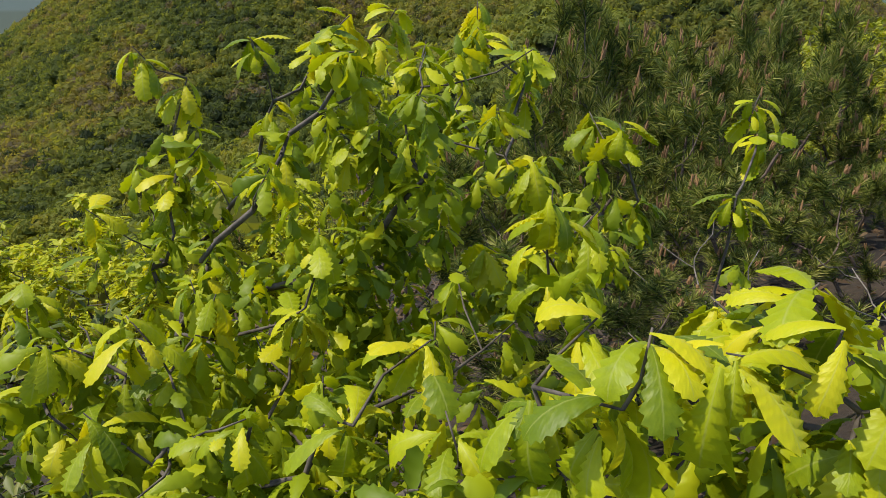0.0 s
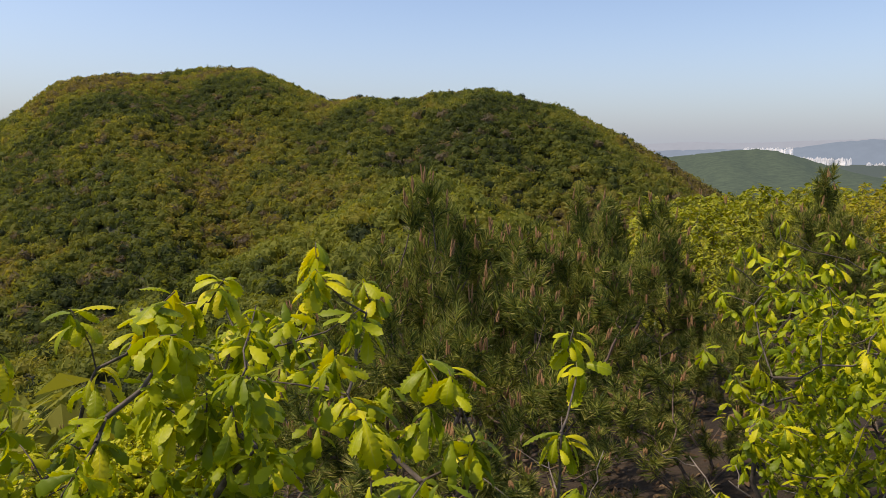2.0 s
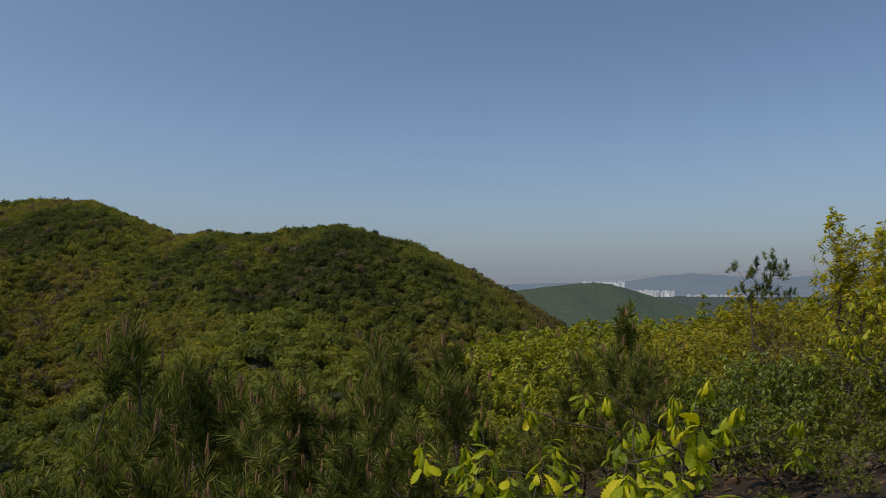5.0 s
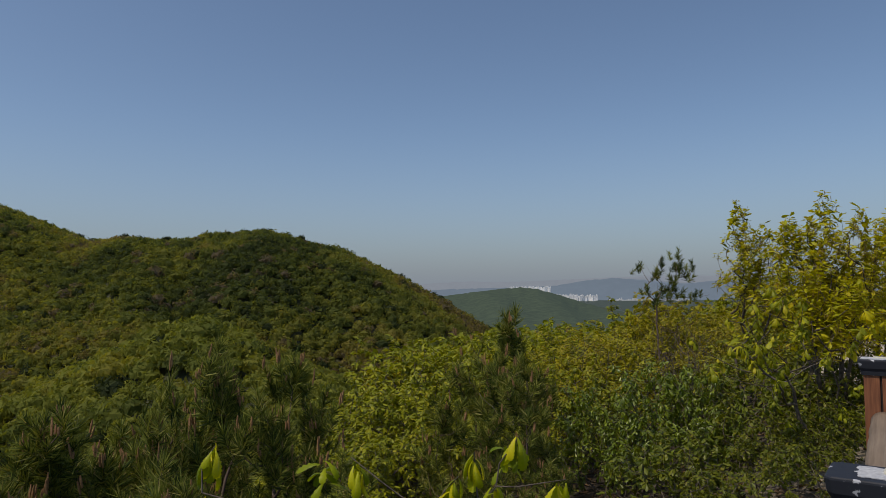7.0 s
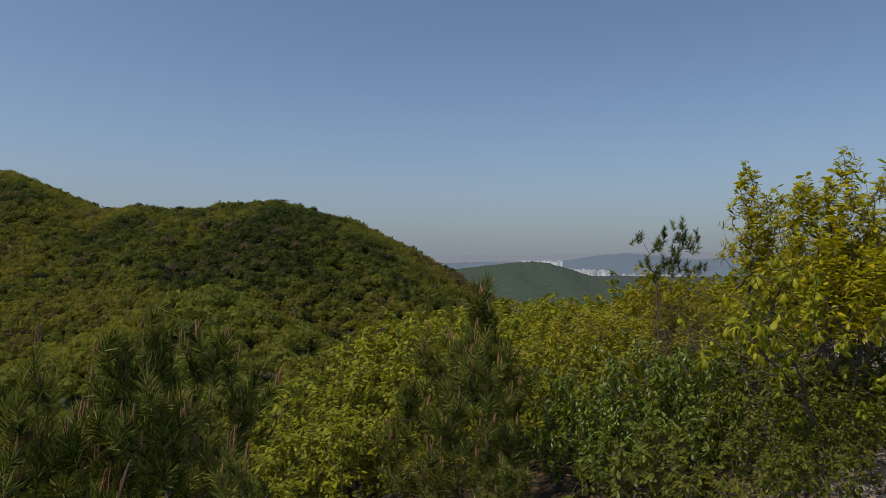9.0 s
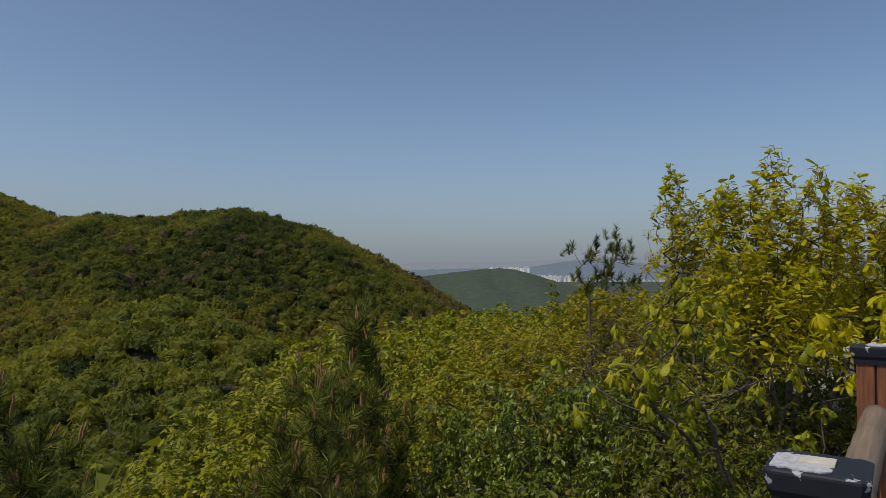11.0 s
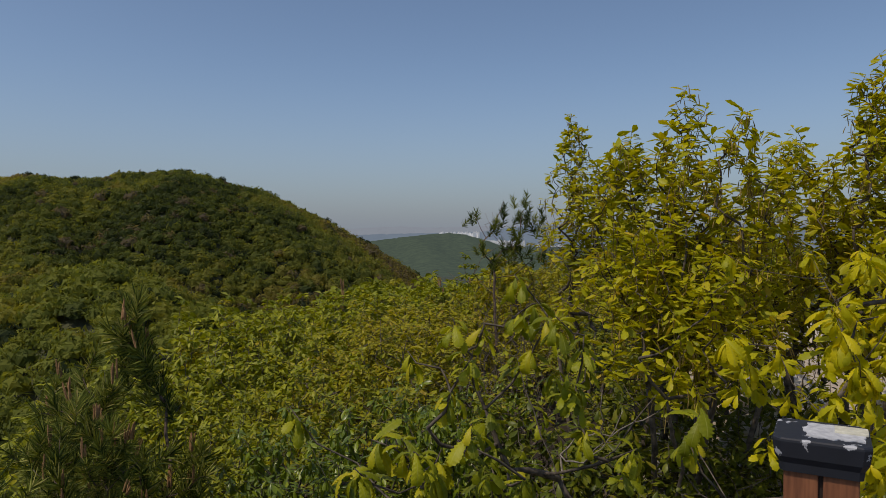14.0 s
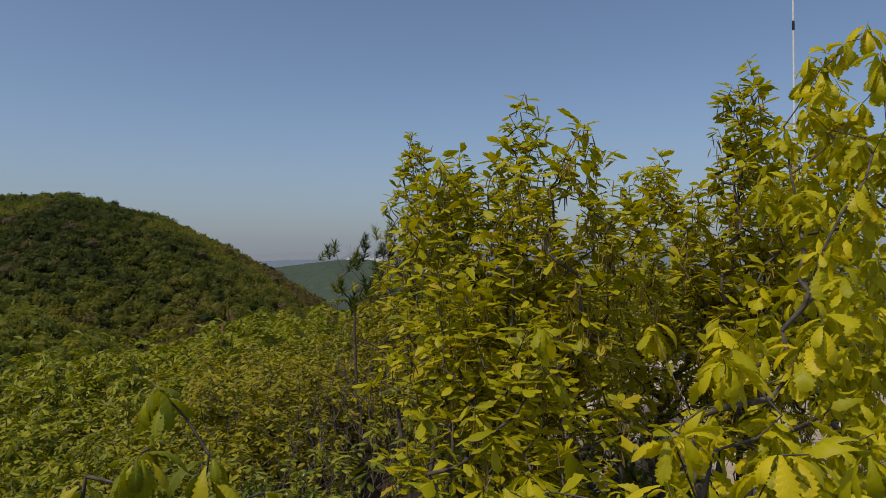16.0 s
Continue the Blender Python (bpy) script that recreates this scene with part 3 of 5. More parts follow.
def apartment_blocks():
    rng = np.random.default_rng(8)
    # pale walls, with a weak bluish emission added for the city haze
    m = haze_glow_material("pale_concrete_haze_glow", (0.68, 0.68, 0.68), (0.5, 0.58, 0.66), 0.16)
    for lo, hi, n, dist, base, tall in ((-40.3, -37.0, 46, 3700, -44, 26), (-36.6, -33.2, 30, 3600, 14, 11), (-47.5, -41.2, 52, 3800, -62, 22)):
        for k in range(n):
            az = radians(lo + (hi - lo) * (k + rng.uniform(0.1, 0.9)) / n)
            d = dist + rng.uniform(-120, 120)
            wide, high = rng.uniform(6, 15), rng.uniform(tall * 0.25, tall)
            bm = bmesh.new()
            for w_, dp, z0, z1 in ((wide, 12, -30, high), (wide * 0.3, 7, high, high + 5)):
                g = bmesh.ops.create_cube(bm, size=1)
                bmesh.ops.scale(bm, vec=(w_, dp, z1 - z0), verts=g["verts"])
                bmesh.ops.translate(bm, vec=(0, 0, (z0 + z1) / 2), verts=g["verts"])
            ob = part("apartment_building", bm, m)
            ob.matrix_world = Matrix.Translation((-d * math.sin(az), d * math.cos(az), base)) @ pose(0, 0, 0, 0, 0, math.degrees(az) + rng.uniform(-25, 25))
            tagged(ob, "pale high-rise apartment block with a faint haze glow painted on", "building", "apartment blocks of the city")


apartment_blocks()


# ---- posts and rails of the trail ----
def weathered(name, dark, light, grain=(6, 6, 60), rough=0.75):
    m, n, l, b = nodes_of(name)
    c = n.new("ShaderNodeTexCoord")
    mp = n.new("ShaderNodeMapping")
    mp.inputs["Scale"].default_value = grain
    t = n.new("ShaderNodeTexNoise")
    t.inputs["Scale"].default_value, t.inputs["Detail"].default_value = 3.0, 6
    l.new(c.outputs["Object"], mp.inputs["Vector"])
    l.new(mp.outputs[0], t.inputs["Vector"])
    r = ramp(n, [(0.3, dark), (0.7, light)])
    l.new(t.outputs["Fac"], r.inputs[0])
    l.new(r.outputs[0], b.inputs["Base Color"])
    b.inputs["Roughness"].default_value = rough
    bump_of(n, l, t.outputs["Fac"], b, 0.35, 0.002)
    return m


M_POST = weathered("red_brown_timber", (0.14, 0.048, 0.020), (0.27, 0.10, 0.042), (40, 40, 3))
M_JOINT = weathered("dark_joint", (0.012, 0.006, 0.004), (0.03, 0.015, 0.01), (40, 40, 3))
M_RAIL = weathered("grey_brown_log", (0.15, 0.105, 0.07), (0.25, 0.19, 0.135), (1.2, 26, 26))


def cap_material():
    m, n, l, b = nodes_of("flaking_black_paint")
    t = noise_node(n, l, 26.0, 6, rough=0.6)
    e = noise_node(n, l, 90.0, 3)
    add = n.new("ShaderNodeMath")
    add.operation = "MULTIPLY_ADD"
    add.inputs[1].default_value = 0.12
    l.new(e.outputs["Fac"], add.inputs[0])
    # paint chips most along the upper edges
    g = n.new("ShaderNodeTexCoord")
    mid = n.new("ShaderNodeVectorMath")
    mid.operation = "SUBTRACT"
    mid.inputs[1].default_value = (0.5, 0.5, 0.0)
    ab = n.new("ShaderNodeVectorMath")
    ab.operation = "ABSOLUTE"
    sep = n.new("ShaderNodeSeparateXYZ")
    l.new(g.outputs["Generated"], mid.inputs[0])
    l.new(mid.outputs[0], ab.inputs[0])
    l.new(ab.outputs[0], sep.inputs[0])
    far = n.new("ShaderNodeMath")
    far.operation = "MAXIMUM"
    l.new(sep.outputs[0], far.inputs[0])
    l.new(sep.outputs[1], far.inputs[1])
    rim = n.new("ShaderNodeMapRange")
    rim.inputs["From Min"].default_value, rim.inputs["From Max"].default_value = 0.43, 0.48
    l.new(far.outputs[0], rim.inputs["Value"])
    high = n.new("ShaderNodeMapRange")
    high.inputs["From Min"].default_value, high.inputs["From Max"].default_value = 0.84, 0.94
    l.new(sep.outputs[2], high.inputs["Value"])
    edge = n.new("ShaderNodeMath")
    edge.operation = "MULTIPLY"
    l.new(rim.outputs[0], edge.inputs[0])
    l.new(high.outputs[0], edge.inputs[1])
    chip = n.new("ShaderNodeMath")
    chip.operation = "MULTIPLY_ADD"
    chip.inputs[1].default_value = 0.055
    l.new(edge.outputs[0], chip.inputs[0])
    l.new(t.outputs["Fac"], chip.inputs[2])
    l.new(chip.outputs[0], add.inputs[2])
    r = ramp(n, [(0.0, (0.016, 0.018, 0.024)), (0.70, (0.022, 0.025, 0.034)), (0.71, (0.36, 0.37, 0.40)), (0.85, (0.52, 0.53, 0.55))])
    r.color_ramp.interpolation = "LINEAR"
    l.new(add.outputs[0], r.inputs[0])
    l.new(r.outputs[0], b.inputs["Base Color"])
    rr = ramp(n, [(0.67, (0.6, 0.6, 0.6)), (0.7, (0.6, 0.6, 0.6))])
    l.new(add.outputs[0], rr.inputs[0])
    b.inputs["Specular IOR Level"].default_value = 0.3
    l.new(rr.outputs[0], b.inputs["Roughness"])
    bump_of(n, l, add.outputs[0], b, 0.3, 0.002)
    return m


M_CAP = cap_material()
M_PRIMER = weathered("pale_grey_primer", (0.36, 0.37, 0.40), (0.58, 0.59, 0.60), (30, 30, 30), 0.6)
M_PLATE = weathered("cream_plate", (0.50, 0.48, 0.38), (0.66, 0.64, 0.52), (25, 25, 25), 0.5)
TRAIL_TURN = math.degrees(math.atan2(0.454, 0.891))


def box(bm, x0, x1, y0, y1, z0, z1, bevel=0.0):
    g = bmesh.ops.create_cube(bm, size=1)
    bmesh.ops.scale(bm, vec=(x1 - x0, y1 - y0, z1 - z0), verts=g["verts"])
    bmesh.ops.translate(bm, vec=((x0 + x1) / 2, (y0 + y1) / 2, (z0 + z1) / 2), verts=g["verts"])
    if bevel:
        edges = list({e for v in g["verts"] for e in v.link_edges})
        bmesh.ops.bevel(bm, geom=edges, offset=bevel, segments=2, affect="EDGES", profile=0.6)


def profile_box(bm, rings):
    """A square body from rings of (half width, height), bottom to top."""
    rows = []
    for h, z, c in rings:
        pts = []
        for sx, sy in ((1, 1), (-1, 1), (-1, -1), (1, -1)):
            first, second = (sx * h, sy * (h - c)), (sx * (h - c), sy * h)
            if sx * sy < 0:
                first, second = second, first
            pts += [first, second]
        rows.append([bm.verts.new((x, y, z)) for x, y in pts])
    for lo, hi in zip(rows, rows[1:]):
        for i in range(8):
            bm.faces.new((lo[i], lo[(i + 1) % 8], hi[(i + 1) % 8], hi[i]))
    bm.faces.new(rows[-1])
    bm.faces.new(rows[0][::-1])


def railing_post(x, y, top, primer, label):
    ground = float(land(x, y))
    high = top - ground
    p = root("railing_post", x, y, ground, label, "post", "railing posts along the trail")
    p.rotation_euler = (0, 0, radians(TRAIL_TURN))
    # two boards with an open joint between them, on both faces
    for side in (-1, 1):
        bm = bmesh.new()
        box(bm, -0.06, 0.06, min(side * 0.0035, side * 0.06), max(side * 0.0035, side * 0.06), -0.1, high - 0.052, 0.004)
        part("board", bm, M_POST, p)
    bm = bmesh.new()
    box(bm, -0.052, 0.052, -0.0034, 0.0034, -0.1, high - 0.056)
    part("core", bm, M_JOINT, p, "dark joint between the boards")
    bm = bmesh.new()
    profile_box(bm, [(0.066, high - 0.062, 0.008), (0.068, high - 0.046, 0.009), (0.0745, high - 0.034, 0.012), (0.0785, high - 0.006, 0.013), (0.0780, high - 0.002, 0.013), (0.0755, high + 0.0005, 0.013), (0.03, high + 0.002, 0.006)])
    cap = part("cap", bm, M_CAP, p, "black painted cap with flaking pale patches")
    bm = bmesh.new()
    px, py = primer
    box(bm, px - 0.006, px + 0.036, py - 0.050, py + 0.004, high + 0.002, high + 0.0075, 0.0015)
    part("plate", bm, M_PLATE, cap, "small cream plate on the cap")
    rng = np.random.default_rng(int(x * 100))
    bm = bmesh.new()
    ring = []
    for k in range(40):
        a = k * 2 * math.pi / 40
        ca, sa = math.cos(a), math.sin(a)
        r = 1 / max(abs(ca), abs(sa)) ** 0.8 * rng.uniform(0.86, 1.04)
        ring.append(bm.verts.new((max(-0.07, min(0.07, px + 0.054 * r * ca)), max(-0.07, min(0.07, py + 0.004 + 0.052 * r * sa)), high + 0.0032)))
    bm.faces.new(ring)
    g = bmesh.ops.extrude_face_region(bm, geom=bm.faces[:])
    bmesh.ops.translate(bm, vec=(0, 0, -0.003), verts=[v for v in g["geom"] if isinstance(v, bmesh.types.BMVert)])
    bmesh.ops.recalc_face_normals(bm, faces=bm.faces[:])
    part("bare_patch", bm, M_PRIMER, cap, "bare grey patch where paint has gone")
    return p


POSTS = [(3.372, 1.897, 1.70), (4.752, 2.657, 1.81), (6.188, 3.338, 1.872)]
PATCHES = [(0.0, -0.03), (-0.01, 0.025), (0.0, -0.025)]
for (x, y, top), spot, words in zip(POSTS, PATCHES, ("square red-brown timber post with a chipped black cap",) * 3):
    railing_post(x, y, top, spot, words)


def log_rail(a, b, drop, radius, label):
    a, b = Vector(a) - Vector((0, 0, drop)), Vector(b) - Vector((0, 0, drop))
    way = (b - a).normalized()
    a, b = a + way * 0.066, b - way * 0.062
    n = 26
    rng = np.random.default_rng(11)
    long = (b - a).length
    pts = np.stack([np.linspace(0, long, n), rng.normal(0, 0.0012, n), rng.normal(0, 0.0012, n)], -1)
    V, F = tube(pts, radius * (1 + rng.normal(0, 0.015, n)), 20)
    r = part_np("log_rail", mesh_np("log_rail", V, F, smooth=True), M_RAIL)
    r.matrix_world = Matrix.Translation(a) @ way.to_track_quat("X", "Z").to_matrix().to_4x4()
    return tagged(r, label, "handrail", "log rails between the posts")


for (a, b) in zip(POSTS, POSTS[1:]):
    log_rail(a, b, 0.245, 0.045, "weathered grey-brown round log handrail")
    log_rail(a, b, 0.68, 0.042, "lower weathered round log rail")


# ---- shrubs and trees ----
LEAF_FINE = [leaf_shape(16, 1, w, d, f, 0.27, c, 0.2) for w, d, f, c in ((0.48, 1.2, -0.45, 0.5), (0.43, 1.6, -0.6, 0.7), (0.47, 1.9, -0.45, 0.5), (0.40, 1.35, -0.75, 0.3), (0.50, 0.9, -0.3, 0.4))]
LEAF_FILL = [leaf_shape(10, 1, w, d, f, 0.24, 0.3, 0.18) for w, d, f in ((0.42, 1.2, -0.5), (0.37, 1.6, -0.65), (0.42, 0.9, -0.4))]
LEAF_TREE = [leaf_shape(8, 1, w, d, f, 0.10, 0.0, 0.08) for w, d, f in ((0.43, 0.45, -0.3), (0.38, 0.8, -0.4), (0.42, 0.1, 0.25))]
LEAF_MID = [leaf_shape(4, 1, 0.40, d, f, 0.0) for d, f in ((0.5, -0.3), (0.8, -0.4), (0.1, 0.3))]
LEAF_SMALL = [(np.array([(0, 0, 0), (0.27, 0.55, -0.1 * d), (0, 1, -0.5 * d), (-0.27, 0.55, -0.1 * d)]), np.array([(0, 1, 2), (0, 2, 3)])) for d in (0.3, 0.8)]
FINE_MESHES, SUNNY_MESHES, OLIVE_SHADE_MESHES = [], [], []
for shape in LEAF_FINE:
    me = mesh_np("leaf", shape[0], shape[1], None, shape[2], True)
    me.materials.append(M_YOUNG)
    FINE_MESHES.append(me)
    # lit and shaded copies of the leaf, told apart by painted colour
    for kept, m in ((SUNNY_MESHES, M_SUNNY), (OLIVE_SHADE_MESHES, M_OLIVE_SHADE)):
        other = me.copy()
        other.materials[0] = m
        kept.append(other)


def young_oak(base, tips, label, size=(0.06, 0.098), singles=320, seed=1, extra=0, count=11, fall=(-0.9, 0.3), sunny=False, fill=None, wood=(), thick=0.0019, hang=False, olive_shade=False):
    """An oak sapling whose drooping young leaves hang in whorls at the shoot tips; the leaves are parts."""
    rng = np.random.default_rng(seed)
    tips = np.array(tips, float)
    base = np.array((*base, float(land(*base))))
    ob = root("young_oak", *base, label, "oak sapling", "young oaks beside the trail")
    if extra:
        more = tips[rng.integers(0, len(tips), extra)] + rng.normal(0, [0.13, 0.13, 0.10], (extra, 3)) - [0, 0, 0.12]
        more[:, 2] = np.minimum(more[:, 2], tips[:, 2].max() - 0.06)
        tips = np.concatenate([tips, more])
    local = tips - base
    forks = np.array(wood, float).reshape(-1, 3) - base
    feet = [(0.45 * q[0], 0.45 * q[1], float(land(base[0] + 0.45 * q[0], base[1] + 0.45 * q[1])) - base[2] - 0.05) for q in local[::4]] if not wood else []
    tubes, ways, _ = branching(rng, (0, 0, -0.05), np.concatenate([local, forks]), thick, 0.3, 0.08, 0.010, feet=feet)
    ways = ways[:len(local)]
    for V, F in tubes:
        part_np("branch", mesh_np("branch", V, F, smooth=True), M_BARK, ob)
    at, out, up = whorls(rng, local, ways, count, fall[0], fall[1], along=0.05)
    sz = rng.uniform(*size, len(at)) * rng.choice([0.6, 0.85, 1.0, 1.0], len(at))
    fr = frames_of(out, up, sz, rng, 0.22)
    which = np.full(len(at), 3) if hang else rng.integers(0, len(LEAF_FINE), len(at))
    pick = np.arange(len(at))[:singles]
    for i in pick:
        m = Matrix(fr[i].tolist()).to_4x4()
        m.translation = at[i]
        leaf = new("leaf", (SUNNY_MESHES if sunny else OLIVE_SHADE_MESHES if olive_shade else FINE_MESHES)[which[i]])
        leaf.parent, leaf.matrix_basis = ob, m
    rest = np.arange(len(at))[singles:]
    fill = extra * 4 + 24 if fill is None else fill
    lower = local[rng.integers(0, len(local), fill)] * rng.uniform(0.45, 0.95, (fill, 1)) + rng.normal(0, 0.05, (fill, 3))
    a2, o2, u2 = whorls(rng, lower, np.tile([0, 0, 1.0], (len(lower), 1)), 9, -0.8, 0.3, along=0.06)
    at2, out2, up2 = np.concatenate([at[rest], a2]), np.concatenate([out[rest], o2]), np.concatenate([up[rest], u2])
    fr2 = frames_of(out2, up2, rng.uniform(*size, len(at2)) * 0.78, rng, 0.4)
    # filling leaves lean to the dark tints, shade painted inside the sapling
    V, F, T = scatter(LEAF_FILL, rng.integers(0, 3, len(at2)), fr2, at2, np.clip(rng.normal(0.28, 0.24, len(at2)), 0, 1))
    tagged(part_np("foliage", mesh_np("foliage", V, F, T, smooth=True), M_SUNNY_FAR if sunny else M_OLIVE_SHADE_FAR if olive_shade else M_YOUNG_FAR, ob), kind="stuff")
    return ob


def shrub_template(name, seed, high, wide, tips, leaves, size, shapes, material, label, category, group, spire=0.3, catkins=0, low=-0.8, bark=None, thick=0.0022, hollow=0.35, clusters=0, tight=0.09):
    """A shrub or small tree on several stems, with its leaves in loose clusters at the twigs."""
    rng = np.random.default_rng(seed)
    ob = root(name, 0, 0, -200, label, category, group)
    ang, rad = rng.uniform(0, 6.283, tips), np.sqrt(rng.uniform(hollow ** 2, 1, tips)) * wide
    prof = np.sqrt(np.clip(1 - (rad / wide) ** 2, 0, 1))
    top = high * (0.50 + 0.38 * prof) + rng.uniform(-0.12, 0.12, tips) * high
    deep = rng.random(tips) ** 1.6
    z = top * (1 - 0.62 * deep)
    spiky = rng.random(tips) < spire * 0.35
    z[spiky] += rng.uniform(0.05, 0.16, spiky.sum()) * high
    P = np.stack([np.cos(ang) * rad, np.sin(ang) * rad, z], -1)
    if clusters:
        P = P[rng.integers(0, clusters, tips)] + rng.normal(0, [tight, tight, tight * 1.3], (tips, 3))
    tubes, ways, nodes = branching(rng, (0, 0, -0.15), P, thick, 0.3, 0.12 if high < 4 else 0.4, 0.018)
    V, F = join(tubes)
    part_np("trunk", mesh_np("trunk", V, F, smooth=True), bark or M_BARK, ob)
    high = float(P[:, 2].max()) + 0.03
    if not leaves:
        return ob, high
    at, out, up = whorls(rng, P, ways, leaves, low, 0.45, along=0.09)
    fr = frames_of(out, up, rng.uniform(*size, len(at)), rng, 0.3)
    V, F, T = scatter(shapes, rng.integers(0, len(shapes), len(at)), fr, at, np.clip(rng.normal(0.58, 0.2, len(at)), 0, 1))
    tagged(part_np("crown", mesh_np("crown", V, F, T, smooth=len(shapes[0][0]) > 4), material, ob), kind="stuff")
    if catkins:
        k = rng.integers(0, len(P), catkins)
        pieces = []
        for q in P[k] - ways[k] * rng.uniform(0, 0.2, (catkins, 1)) + rng.normal(0, 0.015, (catkins, 3)):
            long = rng.uniform(0.04, 0.08)
            sway = rng.normal(0, 0.008, 2)
            pieces.append(tube([q, q + [sway[0], sway[1], -long * 0.5], q + [sway[0] * 1.6, sway[1] * 1.6, -long]], [0.0015, 0.0028, 0.0016], 3))
        V, F = join(pieces)
        tagged(part_np("catkin", mesh_np("catkin", V, F), M_CATKIN, ob, "hanging brown-yellow catkins"), kind="stuff")
    return ob, high


def plant(template, x, y, top, turn=0.0, stretch=1.0):
    """A copy of a template on the land, scaled so that its crown reaches the given height."""
    ob, high = template
    z = float(land(x, y))
    k = (top - z) / high
    made = copy_thing(ob, Matrix.Identity(4))
    made.matrix_basis = pose(x, y, z, 0, 0, turn) @ Matrix.Diagonal((k * stretch, k * stretch, k, 1))
    return made


def drop_template(template):
    for o in (*template[0].children_recursive, template[0]):
        bpy.data.objects.remove(o)


def needle_shoot(rng, count, length, needle, lift=22):
    """Needles round a shoot along +z, thin three-sided slivers."""
    t = rng.uniform(0.0, 1.0, count)
    phi = rng.uniform(0, 6.283, count)
    el = radians(lift) + rng.normal(0, 0.14, count) + 0.55 * t ** 2
    way = np.stack([np.cos(phi) * np.cos(el), np.sin(phi) * np.cos(el), np.sin(el)], -1)
    foot = np.stack([np.zeros(count), np.zeros(count), t * length], -1)
    side = np.cross(way, rng.normal(0, 1, (count, 3)))
    side /= np.linalg.norm(side, axis=1, keepdims=True)
    L = needle * rng.uniform(0.75, 1.1, (count, 1))
    V = np.stack([foot - side * 0.0040, foot + side * 0.0040, foot + way * L * 0.6 + side * 0.0032 - np.array([0, 0, 1.0]) * 0.0, foot + way * L], 1)
    F = np.array([(0, 1, 2), (0, 2, 3)])
    return V.reshape(-1, 3), (F[None] + (np.arange(count) * 4)[:, None, None]).reshape(-1, 3)


def pine_template(seed, high, wide, shoots, label, needle=0.125, candles=0.2, needles=60):
    rng = np.random.default_rng(seed)
    ob = root("pine", 0, 0, -200, label, "pine tree", "young pines on the slope")
    limbs = [(0.0, 0.0, 0.97)]
    for k in range(17):
        f = rng.uniform(0.3, 0.93)
        reach, a = wide * (1.08 - f) ** 0.7 * rng.uniform(0.5, 1.0), 2.4 * k + rng.normal(0, 0.4)
        limbs.append((math.cos(a) * reach, math.sin(a) * reach, f))
    P = []
    for k in range(shoots):
        lx, ly, f = limbs[rng.integers(1, len(limbs)) if rng.random() < 0.96 else 0]
        back = rng.uniform(0.55, 1.0)
        spread = rng.normal(0, [0.085, 0.085, 0.075])
        P.append((lx * back + spread[0], ly * back + spread[1], high * f * (0.86 + 0.14 * back) + spread[2] - 0.04))
    P += [(0, 0, high), (0.03, 0.02, high * 0.95), (-0.04, 0.03, high * 0.91), (0.10, -0.02, high * 0.95), (-0.09, 0.05, high * 0.94), (0.02, 0.11, high * 0.92), (0.17, 0.03, high * 0.89), (-0.16, -0.06, high * 0.87)]
    P = np.array(P)
    tubes, ways, _ = branching(rng, (0, 0, -0.15), P, 0.0024, 0.25, 0.12, 0.010)
    V, F = join(tubes)
    part_np("trunk", mesh_np("trunk", V, F, smooth=True), M_PINEBARK, ob)
    shapes = [needle_shoot(rng, needles, 0.13, needle, 27) for _ in range(6)]
    ways = ways * 0.9 + np.array([0, 0, 0.6]) + rng.normal(0, 0.3, ways.shape)
    z = ways / np.linalg.norm(ways, axis=1, keepdims=True)
    x = np.cross(z, rng.normal(0, 1, z.shape))
    x /= np.linalg.norm(x, axis=1, keepdims=True)
    fr = np.stack([x, np.cross(z, x), z], axis=2) * rng.uniform(0.8, 1.2, len(P))[:, None, None]
    V, F, T = scatter(shapes, rng.integers(0, 6, len(P)), fr, P - z * 0.12, np.clip(rng.normal(0.45, 0.2, len(P)), 0, 1))
    T = np.clip(T + np.repeat(rng.normal(0, 0.34, len(T) // 4), 4), 0, 1)
    tagged(part_np("foliage", mesh_np("foliage", V, F, T), M_NEEDLE, ob), kind="stuff")
    pieces = []
    for p, d in zip(P, z):
        if rng.random() < candles:
            for _ in range(rng.integers(2, 6)):
                w = d * 0.4 + np.array([0, 0, 0.9]) + rng.normal(0, 0.13, 3)
                w = w / np.linalg.norm(w) * rng.uniform(0.035, 0.11)
                q = p + d * 0.06 + rng.normal(0, 0.012, 3)
                pieces.append(tube([q, q + w * 0.6, q + w], [0.007, 0.0085, 0.004], 5))
    if pieces:
        V, F = join(pieces)
        tagged(part_np("candle", mesh_np("candle", V, F), M_CANDLE, ob, "upright reddish-brown pine candles"), kind="stuff")
    return ob, high + 0.12


# young oaks right beside the camera
young_oak((-0.45, 0.95), [(-0.84, 1.01, 1.73), (-0.61, 1.04, 1.75), (-0.45, 0.93, 1.77), (-0.39, 0.94, 1.80), (-0.31, 1.01, 1.81), (-0.37, 0.94, 1.70), (-0.95, 0.93, 1.41), (-0.78, 0.98, 1.45), (-0.68, 0.86, 1.33), (-0.40, 0.62, 1.50), (-0.27, 0.98, 1.61), (-0.61, 0.99, 1.49), (-0.99, 0.75, 1.33)],
          "leafy oak sapling with drooping yellow-green spring leaves", seed=2, extra=56)
